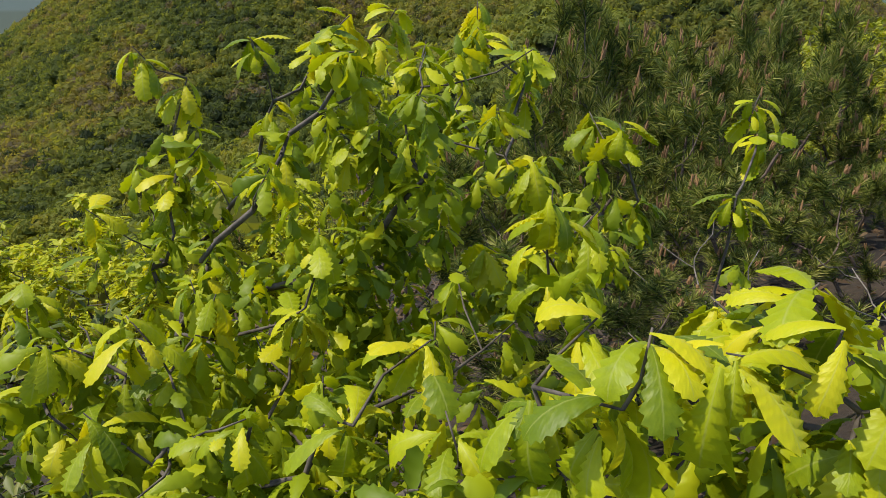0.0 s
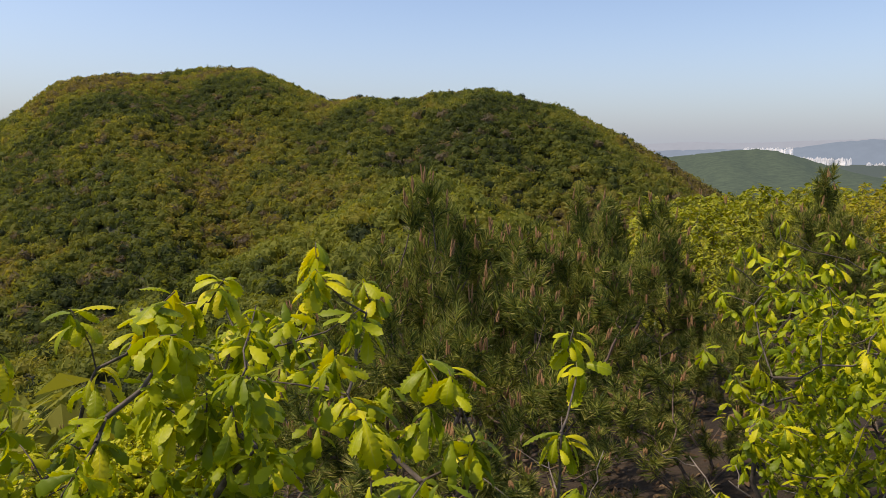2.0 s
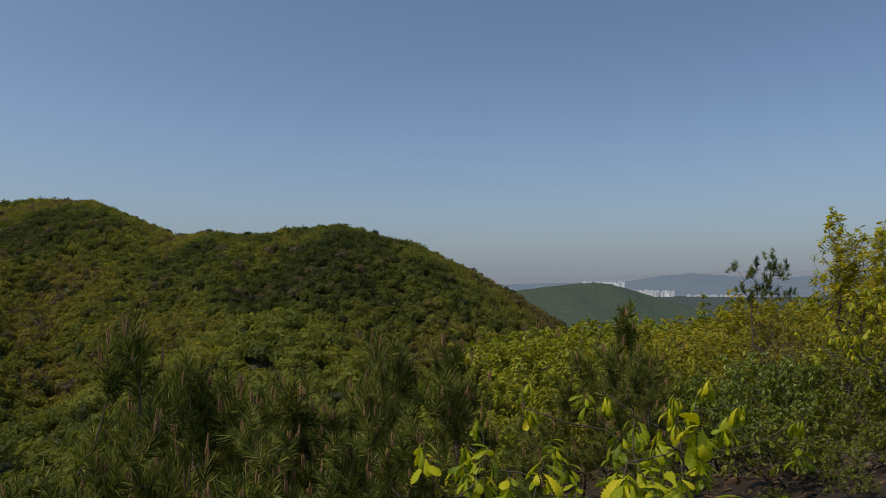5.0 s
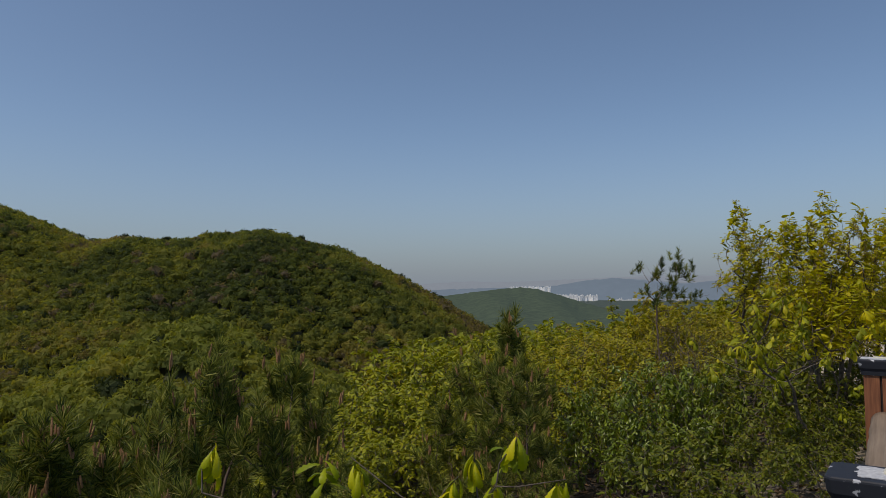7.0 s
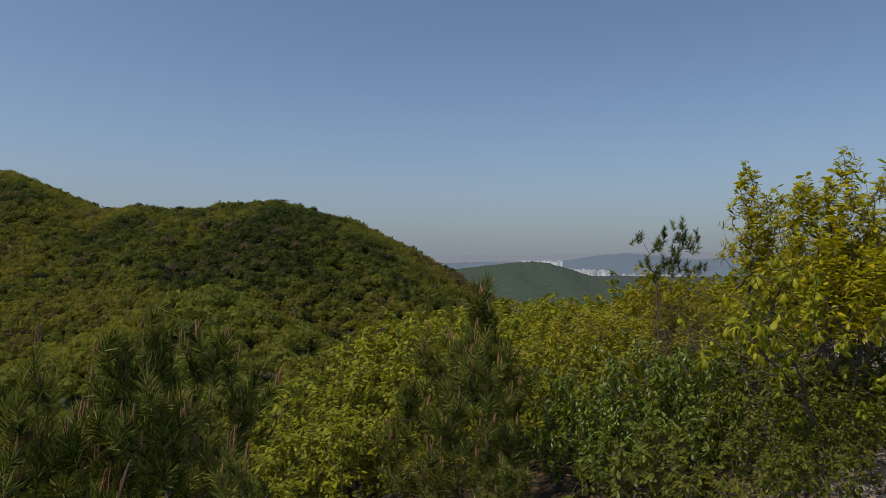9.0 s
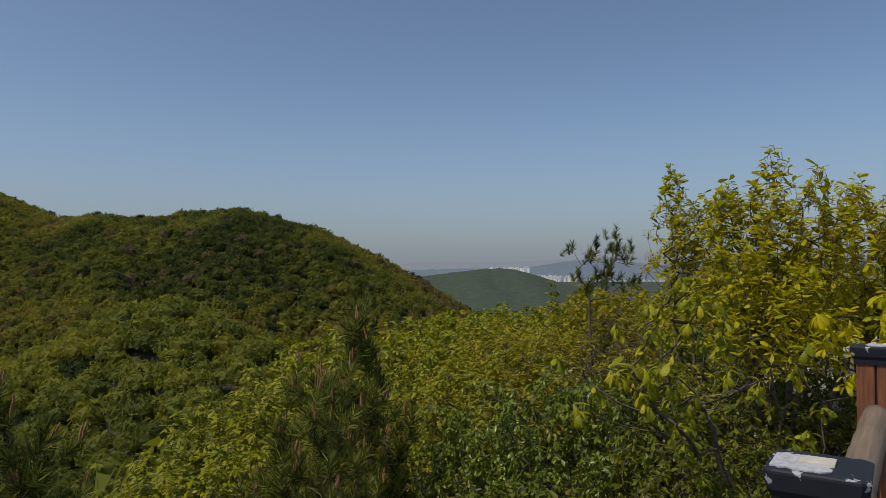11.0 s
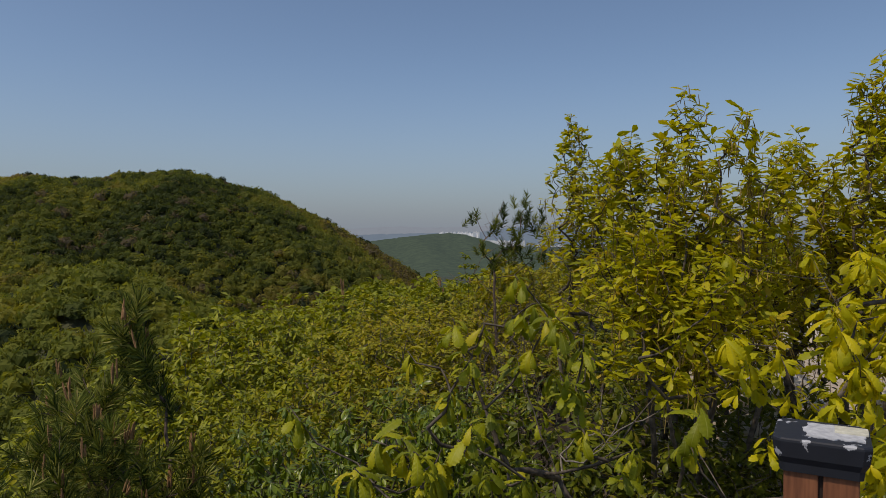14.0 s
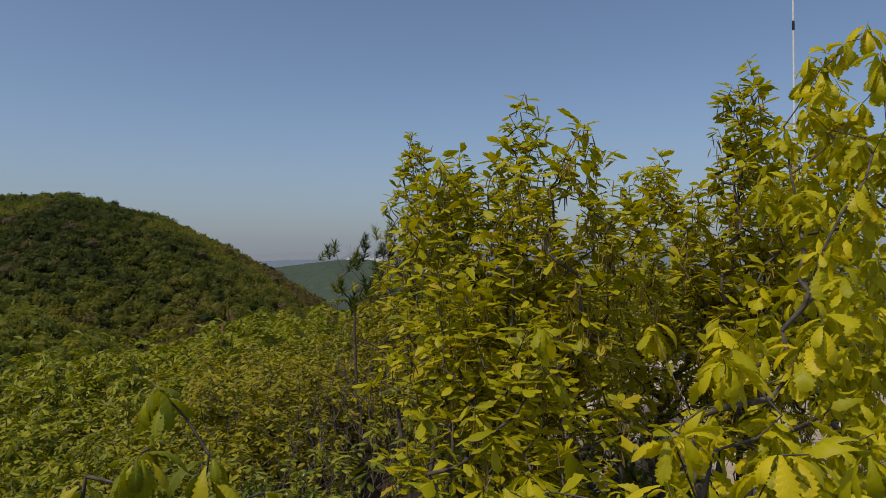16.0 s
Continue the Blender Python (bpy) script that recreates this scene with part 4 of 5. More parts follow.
young_oak((-0.4, 0.6), [(-0.66, 0.48, 1.41), (-0.77, 0.50, 1.34), (-0.45, 0.34, 1.34), (-0.30, 0.28, 1.38), (-0.21, 0.35, 1.46), (-0.19, 0.26, 1.42), (-0.42, 0.65, 1.33), (-0.60, 0.53, 1.33)],
          "low oak sapling with bright yellow-green young leaves", seed=3, extra=54)
young_oak((0.1, 0.75), [(-0.09, 1.23, 1.58), (0.11, 1.16, 1.59), (-0.02, 1.05, 1.48), (0.05, 0.68, 1.52), (-0.16, 1.61, 1.71), (-0.14, 1.62, 1.80)],
          "slim oak sapling with whorls of drooping young leaves", seed=4, extra=22, fill=60, size=(0.07, 0.112))
young_oak((0.45, 1.1), [(0.50, 1.20, 1.63), (0.38, 0.94, 1.47), (0.51, 1.19, 1.55)], "thin oak shoot with two tufts of yellow leaves", seed=5, extra=0, size=(0.07, 0.105), fill=3)
young_oak((0.15, 0.42), [(-0.01, 0.14, 1.60), (0.04, 0.10, 1.60), (0.17, 0.22, 1.61), (0.16, 0.15, 1.60), (0.13, 0.37, 1.52)],
          "oak sapling with large bright toothed leaves", seed=6, extra=17, size=(0.07, 0.112))
young_oak((1.55, 1.6), [(1.56, 1.82, 1.66), (1.68, 1.74, 1.69), (1.34, 1.70, 1.55), (1.22, 1.59, 1.33), (1.20, 1.33, 1.28), (1.48, 1.34, 1.52), (1.37, 1.76, 1.76), (1.49, 1.56, 1.72), (1.69, 1.42, 1.76), (1.87, 1.41, 1.82), (1.56, 1.36, 1.62), (2.14, 1.96, 1.70), (2.05, 1.85, 1.60), (2.20, 1.80, 1.45), (2.38, 1.95, 1.40)],
          "bushy oak sapling with pale drooping leaves", seed=7, extra=52, size=(0.05, 0.08), thick=0.0013)
young_oak((2.65, 2.45), [(2.80, 2.38, 1.75), (2.66, 2.43, 1.66), (2.46, 2.61, 1.69), (2.15, 2.67, 1.74), (2.82, 2.23, 1.68)],
          "oak sapling with freshly unfolded hanging leaves", seed=8, extra=8, size=(0.058, 0.09), fall=(-1.25, -0.45), count=10, hang=True)
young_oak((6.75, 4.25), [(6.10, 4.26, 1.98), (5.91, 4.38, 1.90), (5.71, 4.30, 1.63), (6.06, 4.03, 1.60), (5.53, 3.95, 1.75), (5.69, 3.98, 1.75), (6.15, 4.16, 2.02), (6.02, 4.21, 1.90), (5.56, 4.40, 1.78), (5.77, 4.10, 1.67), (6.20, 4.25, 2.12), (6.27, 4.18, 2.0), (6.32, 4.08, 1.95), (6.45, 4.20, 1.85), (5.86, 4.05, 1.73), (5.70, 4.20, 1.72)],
          "oak sapling with spreading crooked branches and hanging leaves", seed=9, olive_shade=True, extra=18, size=(0.058, 0.092), count=9, fill=14, wood=[(6.43, 4.30, 1.45), (6.20, 4.27, 1.53), (5.91, 4.27, 1.70), (5.96, 4.28, 1.86), (6.60, 4.05, 1.75)], thick=0.0024)
young_oak((6.25, 3.8), [(6.20, 3.60, 1.86), (6.30, 3.72, 1.76), (6.38, 3.66, 1.60)], "small oak sapling beside a railing post", seed=12, olive_shade=True, extra=2, size=(0.055, 0.085), count=7, fill=6)
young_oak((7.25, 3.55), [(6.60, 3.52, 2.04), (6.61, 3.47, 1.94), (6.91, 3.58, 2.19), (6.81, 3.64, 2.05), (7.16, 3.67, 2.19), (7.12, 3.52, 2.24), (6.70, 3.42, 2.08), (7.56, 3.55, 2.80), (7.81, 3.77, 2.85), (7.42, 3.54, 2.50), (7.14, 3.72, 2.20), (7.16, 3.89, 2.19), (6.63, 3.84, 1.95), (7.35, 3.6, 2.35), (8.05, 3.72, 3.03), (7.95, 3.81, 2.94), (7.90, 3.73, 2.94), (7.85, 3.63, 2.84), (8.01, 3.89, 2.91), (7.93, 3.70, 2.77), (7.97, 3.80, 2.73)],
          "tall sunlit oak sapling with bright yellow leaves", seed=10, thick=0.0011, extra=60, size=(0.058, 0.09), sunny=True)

T_OAK = [shrub_template("oak", 20 + i, 2.4, 0.75, 240, 11, (0.055, 0.09), LEAF_MID, M_OAK, "small oak with yellow-green leaves and hanging catkins", "oak tree", "oaks on the ridge", 0.9, 900, low=-0.4, clusters=34, tight=0.12) for i in range(3)]
T_MIX = [shrub_template("shrub", 40 + i, 1.9, 0.85, 210, 9, (0.06, 0.10), LEAF_MID, M_MIXED, "deciduous shrub in fresh yellow-green leaf", "shrub", "shrubs on the slope", 0.4, low=-0.3, clusters=46, tight=0.11) for i in range(3)]
T_BRONZE = [shrub_template("shrub", 50 + i, 1.9, 0.85, 260, 10, (0.055, 0.09), LEAF_MID, M_BRONZE, "deciduous shrub in bronze-yellow young leaf", "shrub", "bronze shrubs on the ridge", 0.5, low=-0.2, clusters=60) for i in range(2)]
T_LIGHT = [shrub_template("young_tree", 55 + i, 2.9, 1.15, 210, 9, (0.11, 0.17), LEAF_MID, M_LIGHT, "young deciduous tree in bright yellow-green leaf", "tree", "bright young trees on the slope", 0.5, low=-0.3, clusters=44, tight=0.11, thick=0.0032) for i in range(3)]
T_LOW = [shrub_template("low_shrub", 70 + i, 0.95, 0.5, 90, 9, (0.05, 0.088), LEAF_MID, M_UNDER, "low shrub in mid-green leaf under the oaks", "shrub", "undergrowth beside the trail", 0.4, low=-0.9) for i in range(2)]
T_GREEN = [shrub_template("green_shrub", 60 + i, 1.6, 0.8, 190, 9, (0.065, 0.105), LEAF_MID, M_GREEN, "dense shrub with glossy dark green leaves", "shrub", "glossy shrubs", 0.2, low=-1.2, clusters=60, tight=0.10) for i in range(2)]
T_FAR = [shrub_template("oak", 80 + i, 2.6, 1.3, 260, 15, (0.09, 0.15), LEAF_SMALL, M_YOUNG_FAR, "bushy young oak in yellow spring leaf", "oak tree", "oaks on the ridge", 0.5, low=-0.35, clusters=50, tight=0.14) for i in range(3)]
T_TREE = [shrub_template("tree", 85 + i, 4.6, 1.7, 260, 12, (0.14, 0.22), LEAF_SMALL, m, words, "tree", "trees of the ridge canopy", 0.5, low=-0.3, clusters=60, tight=0.18, thick=0.0045) for i, (m, words) in enumerate(((M_BRONZE, "slim ridge tree in bronze-yellow young leaf"), (M_LIGHT, "slim ridge tree in bright yellow-green leaf")))]
T_BARE = [shrub_template("bare_shrub", 90, 1.9, 0.6, 230, 0, (0, 0), LEAF_SMALL, M_OAK, "leafless grey-brown twiggy shrub", "shrub", "", 0.4, bark=M_BARK)]
T_PINE = [pine_template(100 + i, 2.0, 0.98, 118, "young pine with upright brown candles on its shoots", candles=0.2) for i in range(4)]
T_PINE_FAR = [pine_template(110 + i, 2.0, 0.85, 130, "young pine on the slope", needle=0.13, candles=0.06, needles=34) for i in range(2)]


def ridge_oak(x, y, spires, seed, body=60, floor=1.5, label="small oak with upright leafy shoots and hanging brown catkins"):
    """An oak whose long upright shoots stand apart against the sky, each side twig ending in a whorl of long leaves."""
    rng = np.random.default_rng(seed)
    z = float(land(x, y))
    ob = root("oak", x, y, z, label, "oak tree", "oaks on the ridge")
    P = []
    for sx, sy, top, long in spires:
        lean = rng.normal(0, 0.06, 2) - 0.15 * (np.array((sx, sy)) - (x, y))
        n = int(56 * long)
        for k in range(n):
            f = 0.05 + 0.95 * (k + rng.random()) / n
            r = (0.045 + 0.26 * f ** 0.8) * rng.uniform(0.35, 1.1)
            a = 2.4 * k + rng.normal(0, 0.5)
            P.append((sx + lean[0] * f + r * math.cos(a), sy + lean[1] * f + r * math.sin(a), top - 0.09 - long * f + 0.25 * r))
        P.append((sx, sy, top - 0.06))
    S = np.array([q[:3] for q in spires])
    for k in range(body):
        w = rng.dirichlet(np.full(len(S), 0.7))
        q = w @ S + rng.normal(0, [0.16, 0.16, 0.08])
        q[2] = max(q[2] - 0.5 - rng.uniform(0, 1.0), floor + rng.uniform(0, 0.35))
        P.append(q)
    P = np.array(P) - (x, y, z)
    mine = np.argmin(np.hypot(P[:, None, 0] + x - S[None, :, 0], P[:, None, 1] + y - S[None, :, 1]), axis=1)
    ways = np.zeros_like(P)
    for k in range(len(S)):
        foot = (*(0.3 * (S[k, :2] - (x, y)) + rng.normal(0, 0.04, 2)), -0.15)
        tubes, ways[mine == k], _ = branching(rng, foot, P[mine == k], 0.0018, 0.22, 0.12, 0.009)
        V, F = join(tubes)
        part_np("stem", mesh_np("stem", V, F, smooth=True), M_BARK, ob)
    at, out, up = whorls(rng, P, ways, 12, -0.2, 0.7, along=0.07)
    fr = frames_of(out, up, rng.uniform(0.052, 0.088, len(at)) * rng.choice([0.6, 0.85, 1.0, 1.0], len(at)), rng, 0.28)
    V, F, T = scatter(LEAF_TREE, rng.integers(0, 3, len(at)), fr, at, np.clip(rng.normal(0.5, 0.22, len(at)), 0, 1))
    tagged(part_np("crown", mesh_np("crown", V, F, T, smooth=True), M_OAK, ob), kind="stuff")
    pieces = []
    hung = P[rng.choice(len(P), int(len(P) * 0.55), replace=False)]
    for q in np.repeat(hung, 6, 0) + rng.normal(0, [0.02, 0.02, 0.02], (6 * len(hung), 3)) - [0, 0, 0.035]:
        long, sway = rng.uniform(0.03, 0.065), rng.normal(0, 0.008, 2)
        pieces.append(tube([q, q + [sway[0], sway[1], -long * 0.5], q + [sway[0] * 1.6, sway[1] * 1.6, -long]], [0.0014, 0.0027, 0.0016], 3))
    V, F = join(pieces)
    tagged(part_np("catkin", mesh_np("catkin", V, F), M_CATKIN, ob, "hanging brown-yellow catkins"), kind="stuff")
    return ob


# the small oaks by the trail
ridge_oak(8.2, 6.0, [(8.36, 6.24, 3.16, 0.95), (8.24, 6.02, 2.76, 0.7), (8.55, 6.05, 2.9, 0.9)], 301, 44)
ridge_oak(7.65, 4.75, [(7.845, 4.884, 3.06, 1.1), (7.565, 4.392, 2.84, 1.0), (7.56, 5.08, 2.80, 0.9), (7.75, 5.16, 2.86, 0.9), (7.62, 4.70, 2.72, 0.8), (7.12, 4.22, 2.22, 0.6), (7.25, 4.65, 2.35, 0.7), (8.0, 5.15, 2.85, 0.9), (8.0, 4.55, 2.72, 0.9)], 302, 170, 1.6)
ridge_oak(8.55, 4.5, [(8.38, 4.23, 3.16, 1.1), (8.60, 4.30, 3.00, 1.0), (8.69, 4.82, 2.92, 1.0), (8.45, 4.62, 2.78, 0.9), (8.75, 4.05, 3.02, 1.0), (8.25, 4.0, 2.75, 0.9), (8.95, 4.40, 2.9, 1.0)], 303, 150)
for k, (x, y, top, wide) in enumerate([(9.5, 5.6, 2.5, 0.8), (9.6, 4.7, 2.7, 0.8), (9.0, 5.3, 2.3, 0.9), (9.2, 4.3, 2.3, 0.8)]):
    plant(T_OAK[k % 3], x, y, top, 70 * k, wide)
for k, (x, y, top, wide) in enumerate([(6.40, 5.50, 1.46, 0.95), (6.75, 5.78, 1.44, 0.9), (6.20, 5.95, 1.22, 0.9), (6.40, 6.32, 1.20, 0.9), (6.95, 5.45, 1.42, 0.8), (5.95, 5.25, 1.05, 1.0), (6.45, 4.95, 1.12, 1.0), (7.15, 5.80, 1.40, 0.8)]):
    plant(T_GREEN[k % 2], x, y, top, 55 * k, wide)
for k, (x, y, top) in enumerate([(6.9, 6.4, 1.5), (5.7, 4.6, 1.15), (5.8, 3.75, 1.2), (5.3, 4.4, 1.15), (-1.15, 0.95, 1.02), (-0.95, 0.5, 1.02), (-1.35, 1.35, 0.95), (-0.75, 0.25, 1.0), (9.6, 7.0, 1.6), (8.6, 5.4, 1.75), (7.6, 5.5, 1.75), (8.9, 6.2, 1.7), (6.5, 4.45, 1.2), (6.9, 4.85, 1.4), (6.2, 4.35, 1.1), (7.3, 5.1, 1.55), (7.35, 4.75, 1.5), (7.1, 4.4, 1.3), (7.75, 4.2, 1.45), (8.0, 4.75, 1.5), (6.75, 4.35, 1.25), (8.6, 4.7, 1.5), (8.25, 4.3, 1.5), (7.9, 4.5, 1.45), (2.6, 1.95, 0.95), (3.0, 2.25, 0.95), (3.3, 2.6, 0.9), (2.95, 2.8, 0.85), (2.3, 1.6, 0.92), (6.0, 4.0, 1.05), (6.35, 3.97, 1.15), (6.6, 4.12, 1.25), (6.95, 4.22, 1.3), (3.7, 6.5, 0.3), (3.4, 5.2, 0.4), (4.7, 3.85, 0.75), (5.3, 3.9, 1.08), (4.3, 3.5, 0.75), (3.6, 3.1, 0.75), (5.0, 3.5, 0.98)]):
    low = top - float(land(x, y)) < 1.05
    plant(T_LOW[k % 2] if low else T_MIX[k % 3], x, y, top, 40 * k, 1.15)
for k, (x, y, top, wide) in enumerate([(0.62, 4.6, 2.02, 0.6), (5.51, 6.57, 2.0, 0.75), (4.0, 4.45, 0.98, 1.2), (4.55, 4.65, 1.02, 1.1), (3.5, 4.0, 0.9, 1.2), (3.0, 7.76, 1.75, 0.6), (4.83, 5.47, 1.55, 0.9), (5.2, 5.95, 1.6, 0.85), (3.3, 6.2, 1.72, 0.8), (2.7, 6.13, 1.70, 0.8), (5.2, 7.0, 1.5, 0.9), (0.45, 2.5, 1.42, 0.9), (1.05, 3.0, 1.40, 0.9), (1.6, 3.5, 1.46, 0.9), (1.25, 4.3, 1.5, 0.9), (2.2, 4.3, 1.42, 0.9), (0.2, 3.6, 1.3, 1.0), (2.6, 3.5, 1.25, 0.9), (3.1, 4.5, 1.3, 0.9), (-0.6, 4.2, 1.0, 1.0), (2.0, 5.5, 1.25, 1.0), (0.6, 5.6, 1.0, 1.0), (-0.9, 5.8, 0.5, 1.0), (1.8, 2.7, 1.15, 0.9), (-0.2, 2.9, 1.1, 1.0), (3.2, 3.5, 1.0, 0.9), (1.7, 6.9, 1.15, 1.0), (2.5, 6.9, 1.1, 1.0), (0.8, 6.9, 0.95, 1.0), (2.2, 7.8, 1.0, 1.0), (1.2, 8.0, 0.8, 1.0), (-0.2, 7.2, 0.6, 1.0), (3.2, 5.4, 1.05, 0.9), (1.5, 5.0, 1.2, 0.9), (1.95, 2.1, 1.0, 1.9), (0.9, 2.2, 1.2, 1.2), (1.4, 2.5, 1.15, 1.4), (2.2, 2.9, 1.15, 1.0), (2.6, 2.9, 0.95, 1.0), (0.4, 2.0, 1.05, 1.5), (0.5, 1.65, 1.0, 1.7), (2.1, 1.75, 0.95, 2.0), (0.0, 1.9, 1.0, 1.6), (0.91, 5.4, 1.8, 0.6), (1.21, 5.5, 1.55, 0.9), (1.7, 5.5, 1.5, 0.9), (2.33, 5.36, 1.7, 0.6), (2.82, 5.24, 1.55, 0.8), (1.73, 6.6, 1.38, 1.0), (1.12, 6.6, 1.3, 1.0), (0.4, 6.0, 1.25, 1.0)]):
    plant(T_PINE[k % 4], x, y, top, 83 * k, wide)

for k, (x, y, top, wide) in enumerate([(7.27, 11.7, 1.22, 0.8), (8.32, 13.3, 1.22, 0.8), (10.2, 14.7, 1.12, 0.8), (6.86, 10.7, 0.85, 0.8), (5.98, 11.8, 0.58, 0.9), (4.95, 10.1, 0.56, 0.9), (6.52, 8.4, 0.98, 0.9), (4.58, 8.5, 0.45, 1.0), (5.6, 9.2, 0.62, 0.9), (7.4, 9.3, 1.15, 0.8), (8.2, 10.0, 1.22, 0.8), (9.2, 11.3, 1.22, 0.8), (8.3, 11.6, 1.15, 0.8), (9.4, 12.9, 1.12, 0.8), (10.6, 13.2, 1.12, 0.8), (6.3, 7.4, 1.15, 0.8), (7.1, 7.6, 1.35, 0.8), (5.2, 11.4, 0.3, 0.9), (4.2, 9.7, 0.2, 1.0), (6.9, 12.9, 0.6, 0.9), (3.9, 8.0, 0.25, 0.9)]):
    plant(T_LIGHT[k % 3], x, y, top, 77 * k, wide)
for k, (x, y, top) in enumerate([(7.8, 8.7, 1.4), (8.35, 8.2, 1.6), (8.6, 9.2, 1.5), (9.2, 10.2, 1.45), (9.6, 9.7, 1.6), (10.3, 10.3, 1.55), (8.9, 9.0, 1.6), (10.6, 9.0, 1.75), (10.4, 8.2, 1.8), (9.9, 7.7, 1.7), (7.6, 7.6, 1.5), (11.3, 9.6, 1.85)]):
    plant(T_BRONZE[k % 2], x, y, top, 47 * k, 1.1)

# the slope below, to the left
rng = np.random.default_rng(33)
for k in range(46):
    s, w = rng.uniform(-9, 7), rng.uniform(3.2, 15)
    if w < 7.5 and s > -0.8:
        continue
    x, y = (D2 * s + N2 * w).tolist()
    kind = T_PINE_FAR[k % 2] if rng.random() < 0.4 else T_FAR[k % 3]
    plant(kind, x, y, float(land(x, y)) + rng.uniform(1.5, 2.2), rng.uniform(0, 360), 1.2)

# the ridge further on: an even canopy of young trees
rng = np.random.default_rng(31)
for k, (s, w) in enumerate(zip(*hex_spots(rng, 1.75, 0.4, 13.5, 40, 2.4, 20))):
    if w > 4 + 0.5 * s:
        continue
    x, y = (D2 * s + N2 * w).tolist()
    if math.hypot(x - 9.6, y - 8.3) < 1.7:
        continue
    top = 1.0 + 0.27 * max(8 - w, 0) - 0.11 * max(w - 10, 0) + rng.normal(0, 0.14) - 0.03 * max(s - 28, 0)
    pick = rng.random()
    if pick < 0.08:
        plant(T_PINE_FAR[k % 2], x, y, top + rng.uniform(-0.1, 0.3), rng.uniform(0, 360), 0.7)
    else:
        plant(T_TREE[0 if pick < 0.5 else 1], x, y, top, rng.uniform(0, 360), 0.9)


def ridge_pine(x, y):
    """A sparse pine whose forked top carries separate dense tufts of needles."""
    rng = np.random.default_rng(141)
    z = float(land(x, y))
    ob = root("ridge_pine", x, y, z, "sparse ridge pine with forked top and tufts of dark needles", "pine tree")
    tufts = [(-0.30, 2.60), (-0.10, 2.75), (0.13, 2.62), (0.25, 2.70), (0.40, 2.58), (-0.23, 2.42), (0.0, 2.38), (0.30, 2.43), (0.07, 2.53), (-0.17, 2.55), (-0.10, 2.20), (0.20, 2.27), (-0.33, 2.25), (0.42, 2.2), (0.12, 2.12), (-0.05, 2.3), (0.3, 2.1), (-0.2, 2.05)]
    P = np.array([(0.72 * a + rng.normal(0, 0.06), -0.58 * a + rng.normal(0, 0.06), h - 0.12 - z) for a, h in tufts])
    tubes, ways, _ = branching(rng, (-0.05, 0.03, -0.1), P, 0.0036, 0.2, 0.12, 0.012)
    bare = rng.normal(0, [0.35, 0.35, 0.32], (80, 3)) + [0, 0, 1.65 - z]
    more, _, _ = branching(rng, (-0.05, 0.03, -0.1), bare, 0.0016, 0.2, 0.12, 0.03)
    V, F = join(tubes + more)
    part_np("trunk", mesh_np("trunk", V, F, smooth=True), M_PINEBARK, ob, "grey-brown trunk with bare lower twigs")
    shapes = [needle_shoot(rng, 64, 0.13, 0.09, 32) for _ in range(4)]
    at = np.repeat(P, 3, 0) + rng.normal(0, [0.055, 0.055, 0.05], (len(P) * 3, 3))
    zz = 0.35 * np.repeat(ways, 3, 0) + np.array([0, 0, 1.0]) + rng.normal(0, 0.34, (len(at), 3))
    zz /= np.linalg.norm(zz, axis=1, keepdims=True)
    xx = np.cross(zz, rng.normal(0, 1, zz.shape))
    xx /= np.linalg.norm(xx, axis=1, keepdims=True)
    fr = np.stack([xx, np.cross(zz, xx), zz], axis=2) * rng.uniform(0.7, 1.1, len(at))[:, None, None]
    V, F, T = scatter(shapes, rng.integers(0, 4, len(at)), fr, at - zz * 0.1, np.clip(rng.normal(0.3, 0.18, len(at)), 0, 1))
    tagged(part_np("foliage", mesh_np("foliage", V, F, T), M_NEEDLE, ob), kind="stuff")


ridge_pine(9.82, 8.73)
plant(T_BARE[0], 9.3, 8.1, 1.9, 0, 0.9)
plant(T_BARE[0], 8.4, 7.05, 1.80, 200, 0.9)
plant(T_BARE[0], 7.95, 6.7, 1.55, 60, 0.8)

for t_ in (*T_OAK, *T_MIX, *T_LOW, *T_BRONZE, *T_LIGHT, *T_GREEN, *T_FAR, *T_TREE, *T_PINE, *T_PINE_FAR, *T_BARE):
    drop_template(t_)


# ---- pale rocks on the trail and a mast beyond ----
M_ROCK = bark_material("pale_granite", (0.34, 0.29, 0.23), (0.62, 0.56, 0.48), 14)


def rock(x, y, size, seed):
    rng = np.random.default_rng(seed)
    V, F = icosphere(3)
    k = rng.normal(0, 1, (8, 3)) * 2.0
    V = V * (1 + 0.22 * np.sin(V @ k.T + rng.uniform(0, 6, 8)).sum(1) / 2.5)[:, None] * np.array([1.0, 0.75, 0.55]) * size
    V = np.round(V / (size * 0.16)) * size * 0.16 * 0.35 + V * 0.65
    ob = part_np("rock", mesh_np("rock", V, F), M_ROCK)
    ob.matrix_world = pose(x, y, float(land(x, y)) + size * 0.25, 0, 0, rng.uniform(0, 360))
    return tagged(ob, "pale weathered granite boulder beside the trail", "rock", "boulders by the trail")


rng = np.random.default_rng(77)
for k in range(16):
    s_, w_ = rng.uniform(9.0, 15.5), rng.uniform(-0.3, 1.5)
    x, y = (D2 * s_ + N2 * w_).tolist()
    rock(x, y, rng.uniform(0.14, 0.42), k)
rock(10.5, 6.1, 0.62, 91)
rock(9.9, 5.6, 0.42, 92)


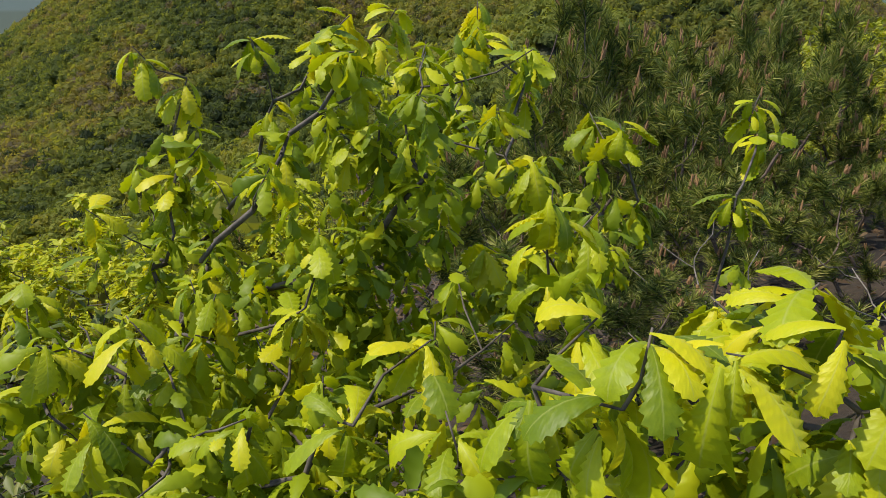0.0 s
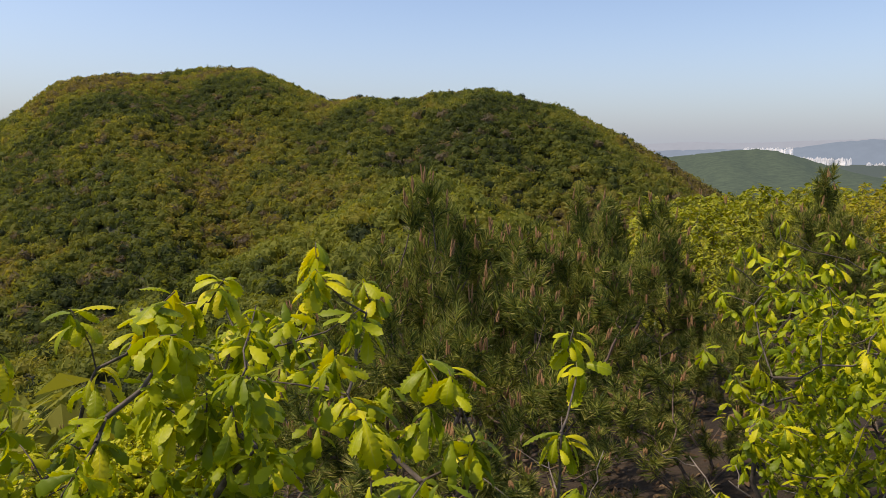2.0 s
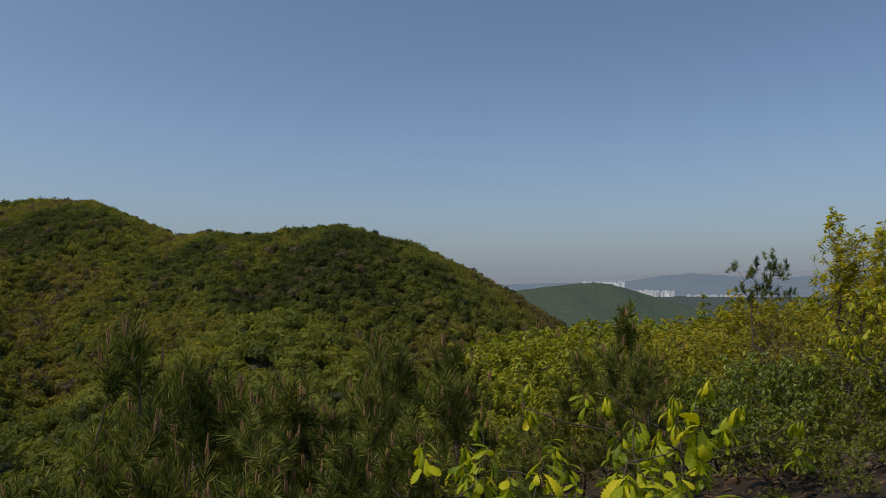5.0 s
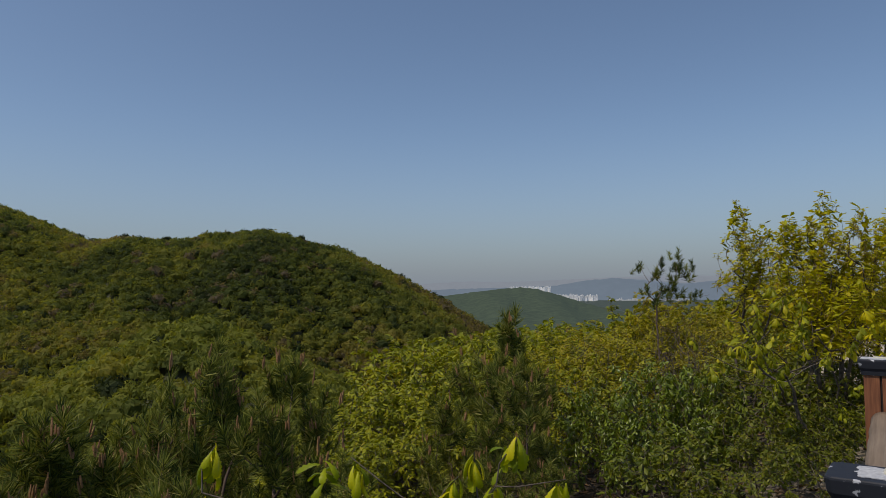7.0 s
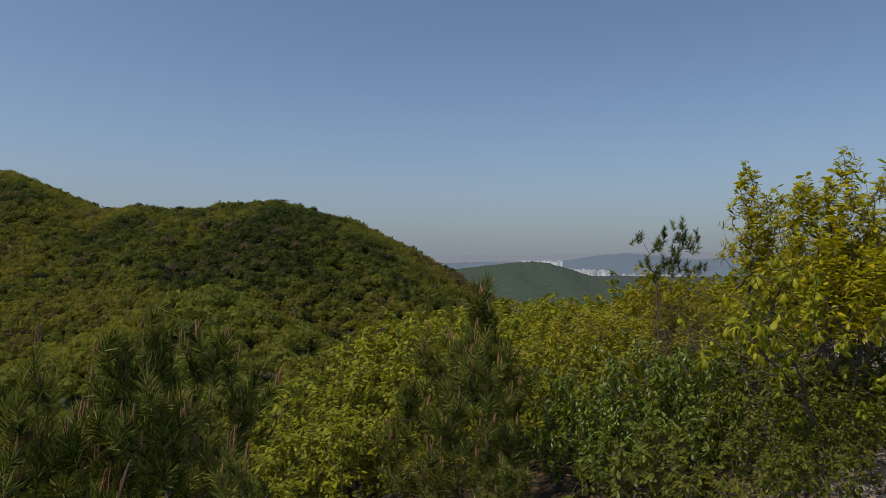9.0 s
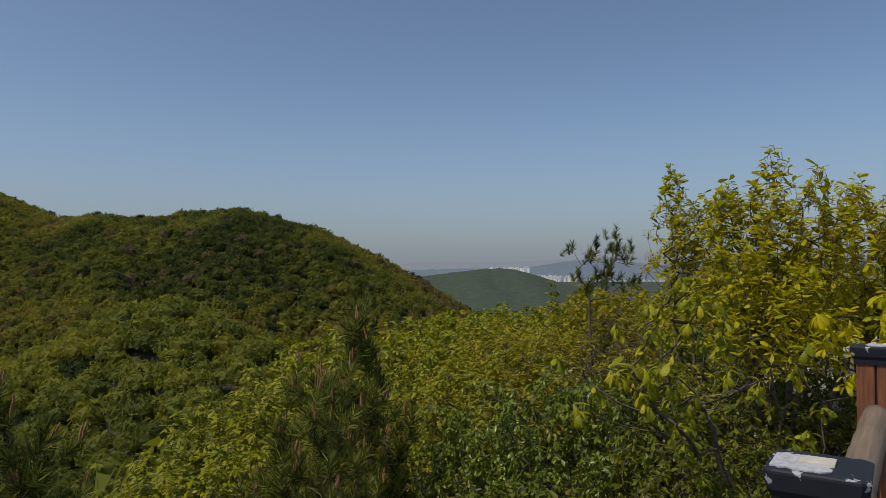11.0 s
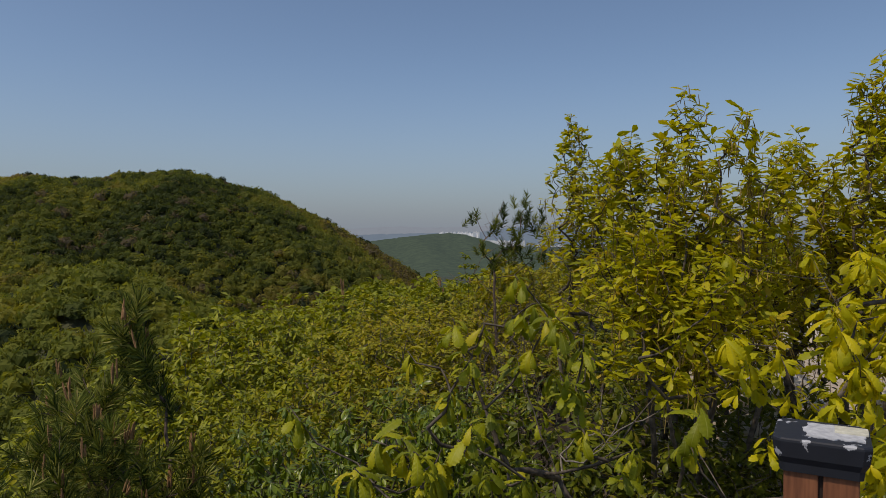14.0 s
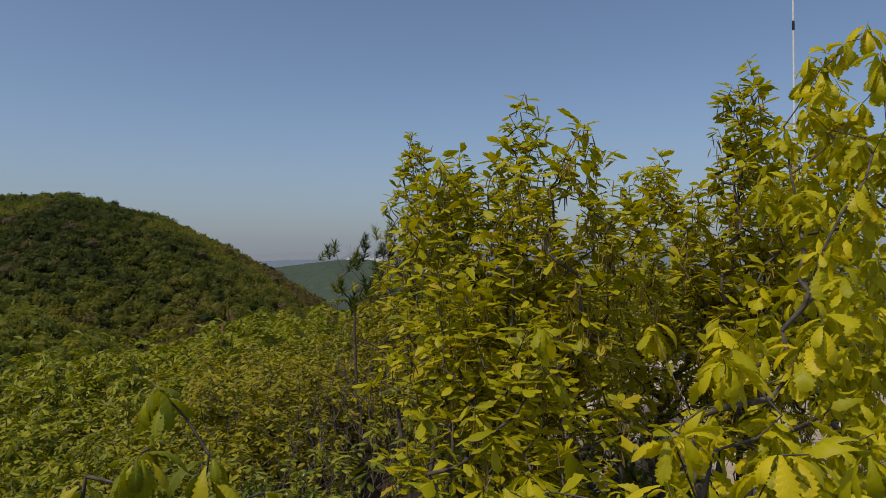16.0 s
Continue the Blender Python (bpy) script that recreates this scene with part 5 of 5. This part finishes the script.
def mast():
    x, y = 18.9, 8.2
    m, n, l, b = nodes_of("white_mast_paint")
    t = noise_node(n, l, 8.0)
    r = ramp(n, [(0.3, (0.68, 0.69, 0.70)), (0.7, (0.8, 0.8, 0.8))])
    l.new(t.outputs["Fac"], r.inputs[0])
    l.new(r.outputs[0], b.inputs["Base Color"])
    b.inputs["Roughness"].default_value = 0.4
    ob = root("mast", x, y, float(land(x, y)), "thin white metal mast with a dark joint", "mast")
    V, F = tube([(0, 0, z) for z in (-0.3, 3, 6, 9, 12)], [0.024, 0.022, 0.018, 0.015, 0.012], 12)
    part_np("pole", mesh_np("pole", V, F, smooth=True), m, ob)
    V, F = tube([(0, 0, z) for z in (6.17, 6.20, 6.32, 6.35)], [0.019, 0.024, 0.024, 0.019], 12)
    part_np("joint", mesh_np("joint", V, F), M_CAP, ob, "dark collar")
    V, F = tube([(0, 0, z) for z in (-0.05, 0.12, 0.2)], [0.12, 0.11, 0.03], 12)
    part_np("foot", mesh_np("foot", V, F), M_RAIL, ob)


mast()


# ---- fallen leaves and dead twigs on the ground ----
M_DRY = leaf_material("dry_leaves", [(0.0, (0.04, 0.024, 0.011)), (0.5, (0.09, 0.052, 0.024)), (1.0, (0.19, 0.125, 0.065))], 0.1, 0.8)


def leaf_litter():
    rng = np.random.default_rng(50)
    n = 9000
    s_, w_ = rng.uniform(-2.5, 11, n), rng.uniform(0.3, 6.5, n)
    x, y = D2[0] * s_ + N2[0] * w_, D2[1] * s_ + N2[1] * w_
    at = np.stack([x, y, land(x, y) + rng.uniform(0.004, 0.03, n)], -1)
    out = rng.normal(0, 1, (n, 3)) * [1, 1, 0.3]
    fr = frames_of(out, np.tile([0, 0, 1.0], (n, 1)), rng.uniform(0.05, 0.11, n), rng, 0.35)
    V, F, T = scatter(LEAF_MID, rng.integers(0, 3, n), fr, at, rng.random(n))
    ob = part_np("leaf_litter", mesh_np("leaf_litter", V, F, T, smooth=True), M_DRY)
    return tagged(ob, "brown dry fallen leaves on the slope", "leaf litter", kind="stuff")


leaf_litter()
M_DEAD = bark_material("dead_twig", (0.10, 0.08, 0.065), (0.30, 0.26, 0.22), 50)


def dead_branch(x, y, top, reach, seed):
    """A bare grey broken branch that sticks out of the undergrowth."""
    rng = np.random.default_rng(seed)
    z = float(land(x, y))
    P = np.array([(rng.normal(0, reach), rng.normal(0, reach), rng.uniform(0.5, 1.0) * (top - z)) for _ in range(7)])
    tubes, _, _ = branching(rng, (0, 0, -0.05), P, 0.0022, 0.2, 0.05, 0.007)
    V, F = join(tubes)
    ob = part_np("dead_branch", mesh_np("dead_branch", V, F, smooth=True), M_DEAD)
    ob.location = (x, y, z)
    return tagged(ob, "bare grey dead branch among the shrubs", "branch", "dead branches")


for k, (x, y, top, reach) in enumerate([(0.75, 1.9, 1.2, 0.2), (1.3, 1.55, 1.05, 0.22), (6.75, 4.6, 1.85, 0.25), (1.9, 1.75, 1.0, 0.2), (5.2, 6.3, 1.2, 0.2)]):
    dead_branch(x, y, top, reach, 200 + k)
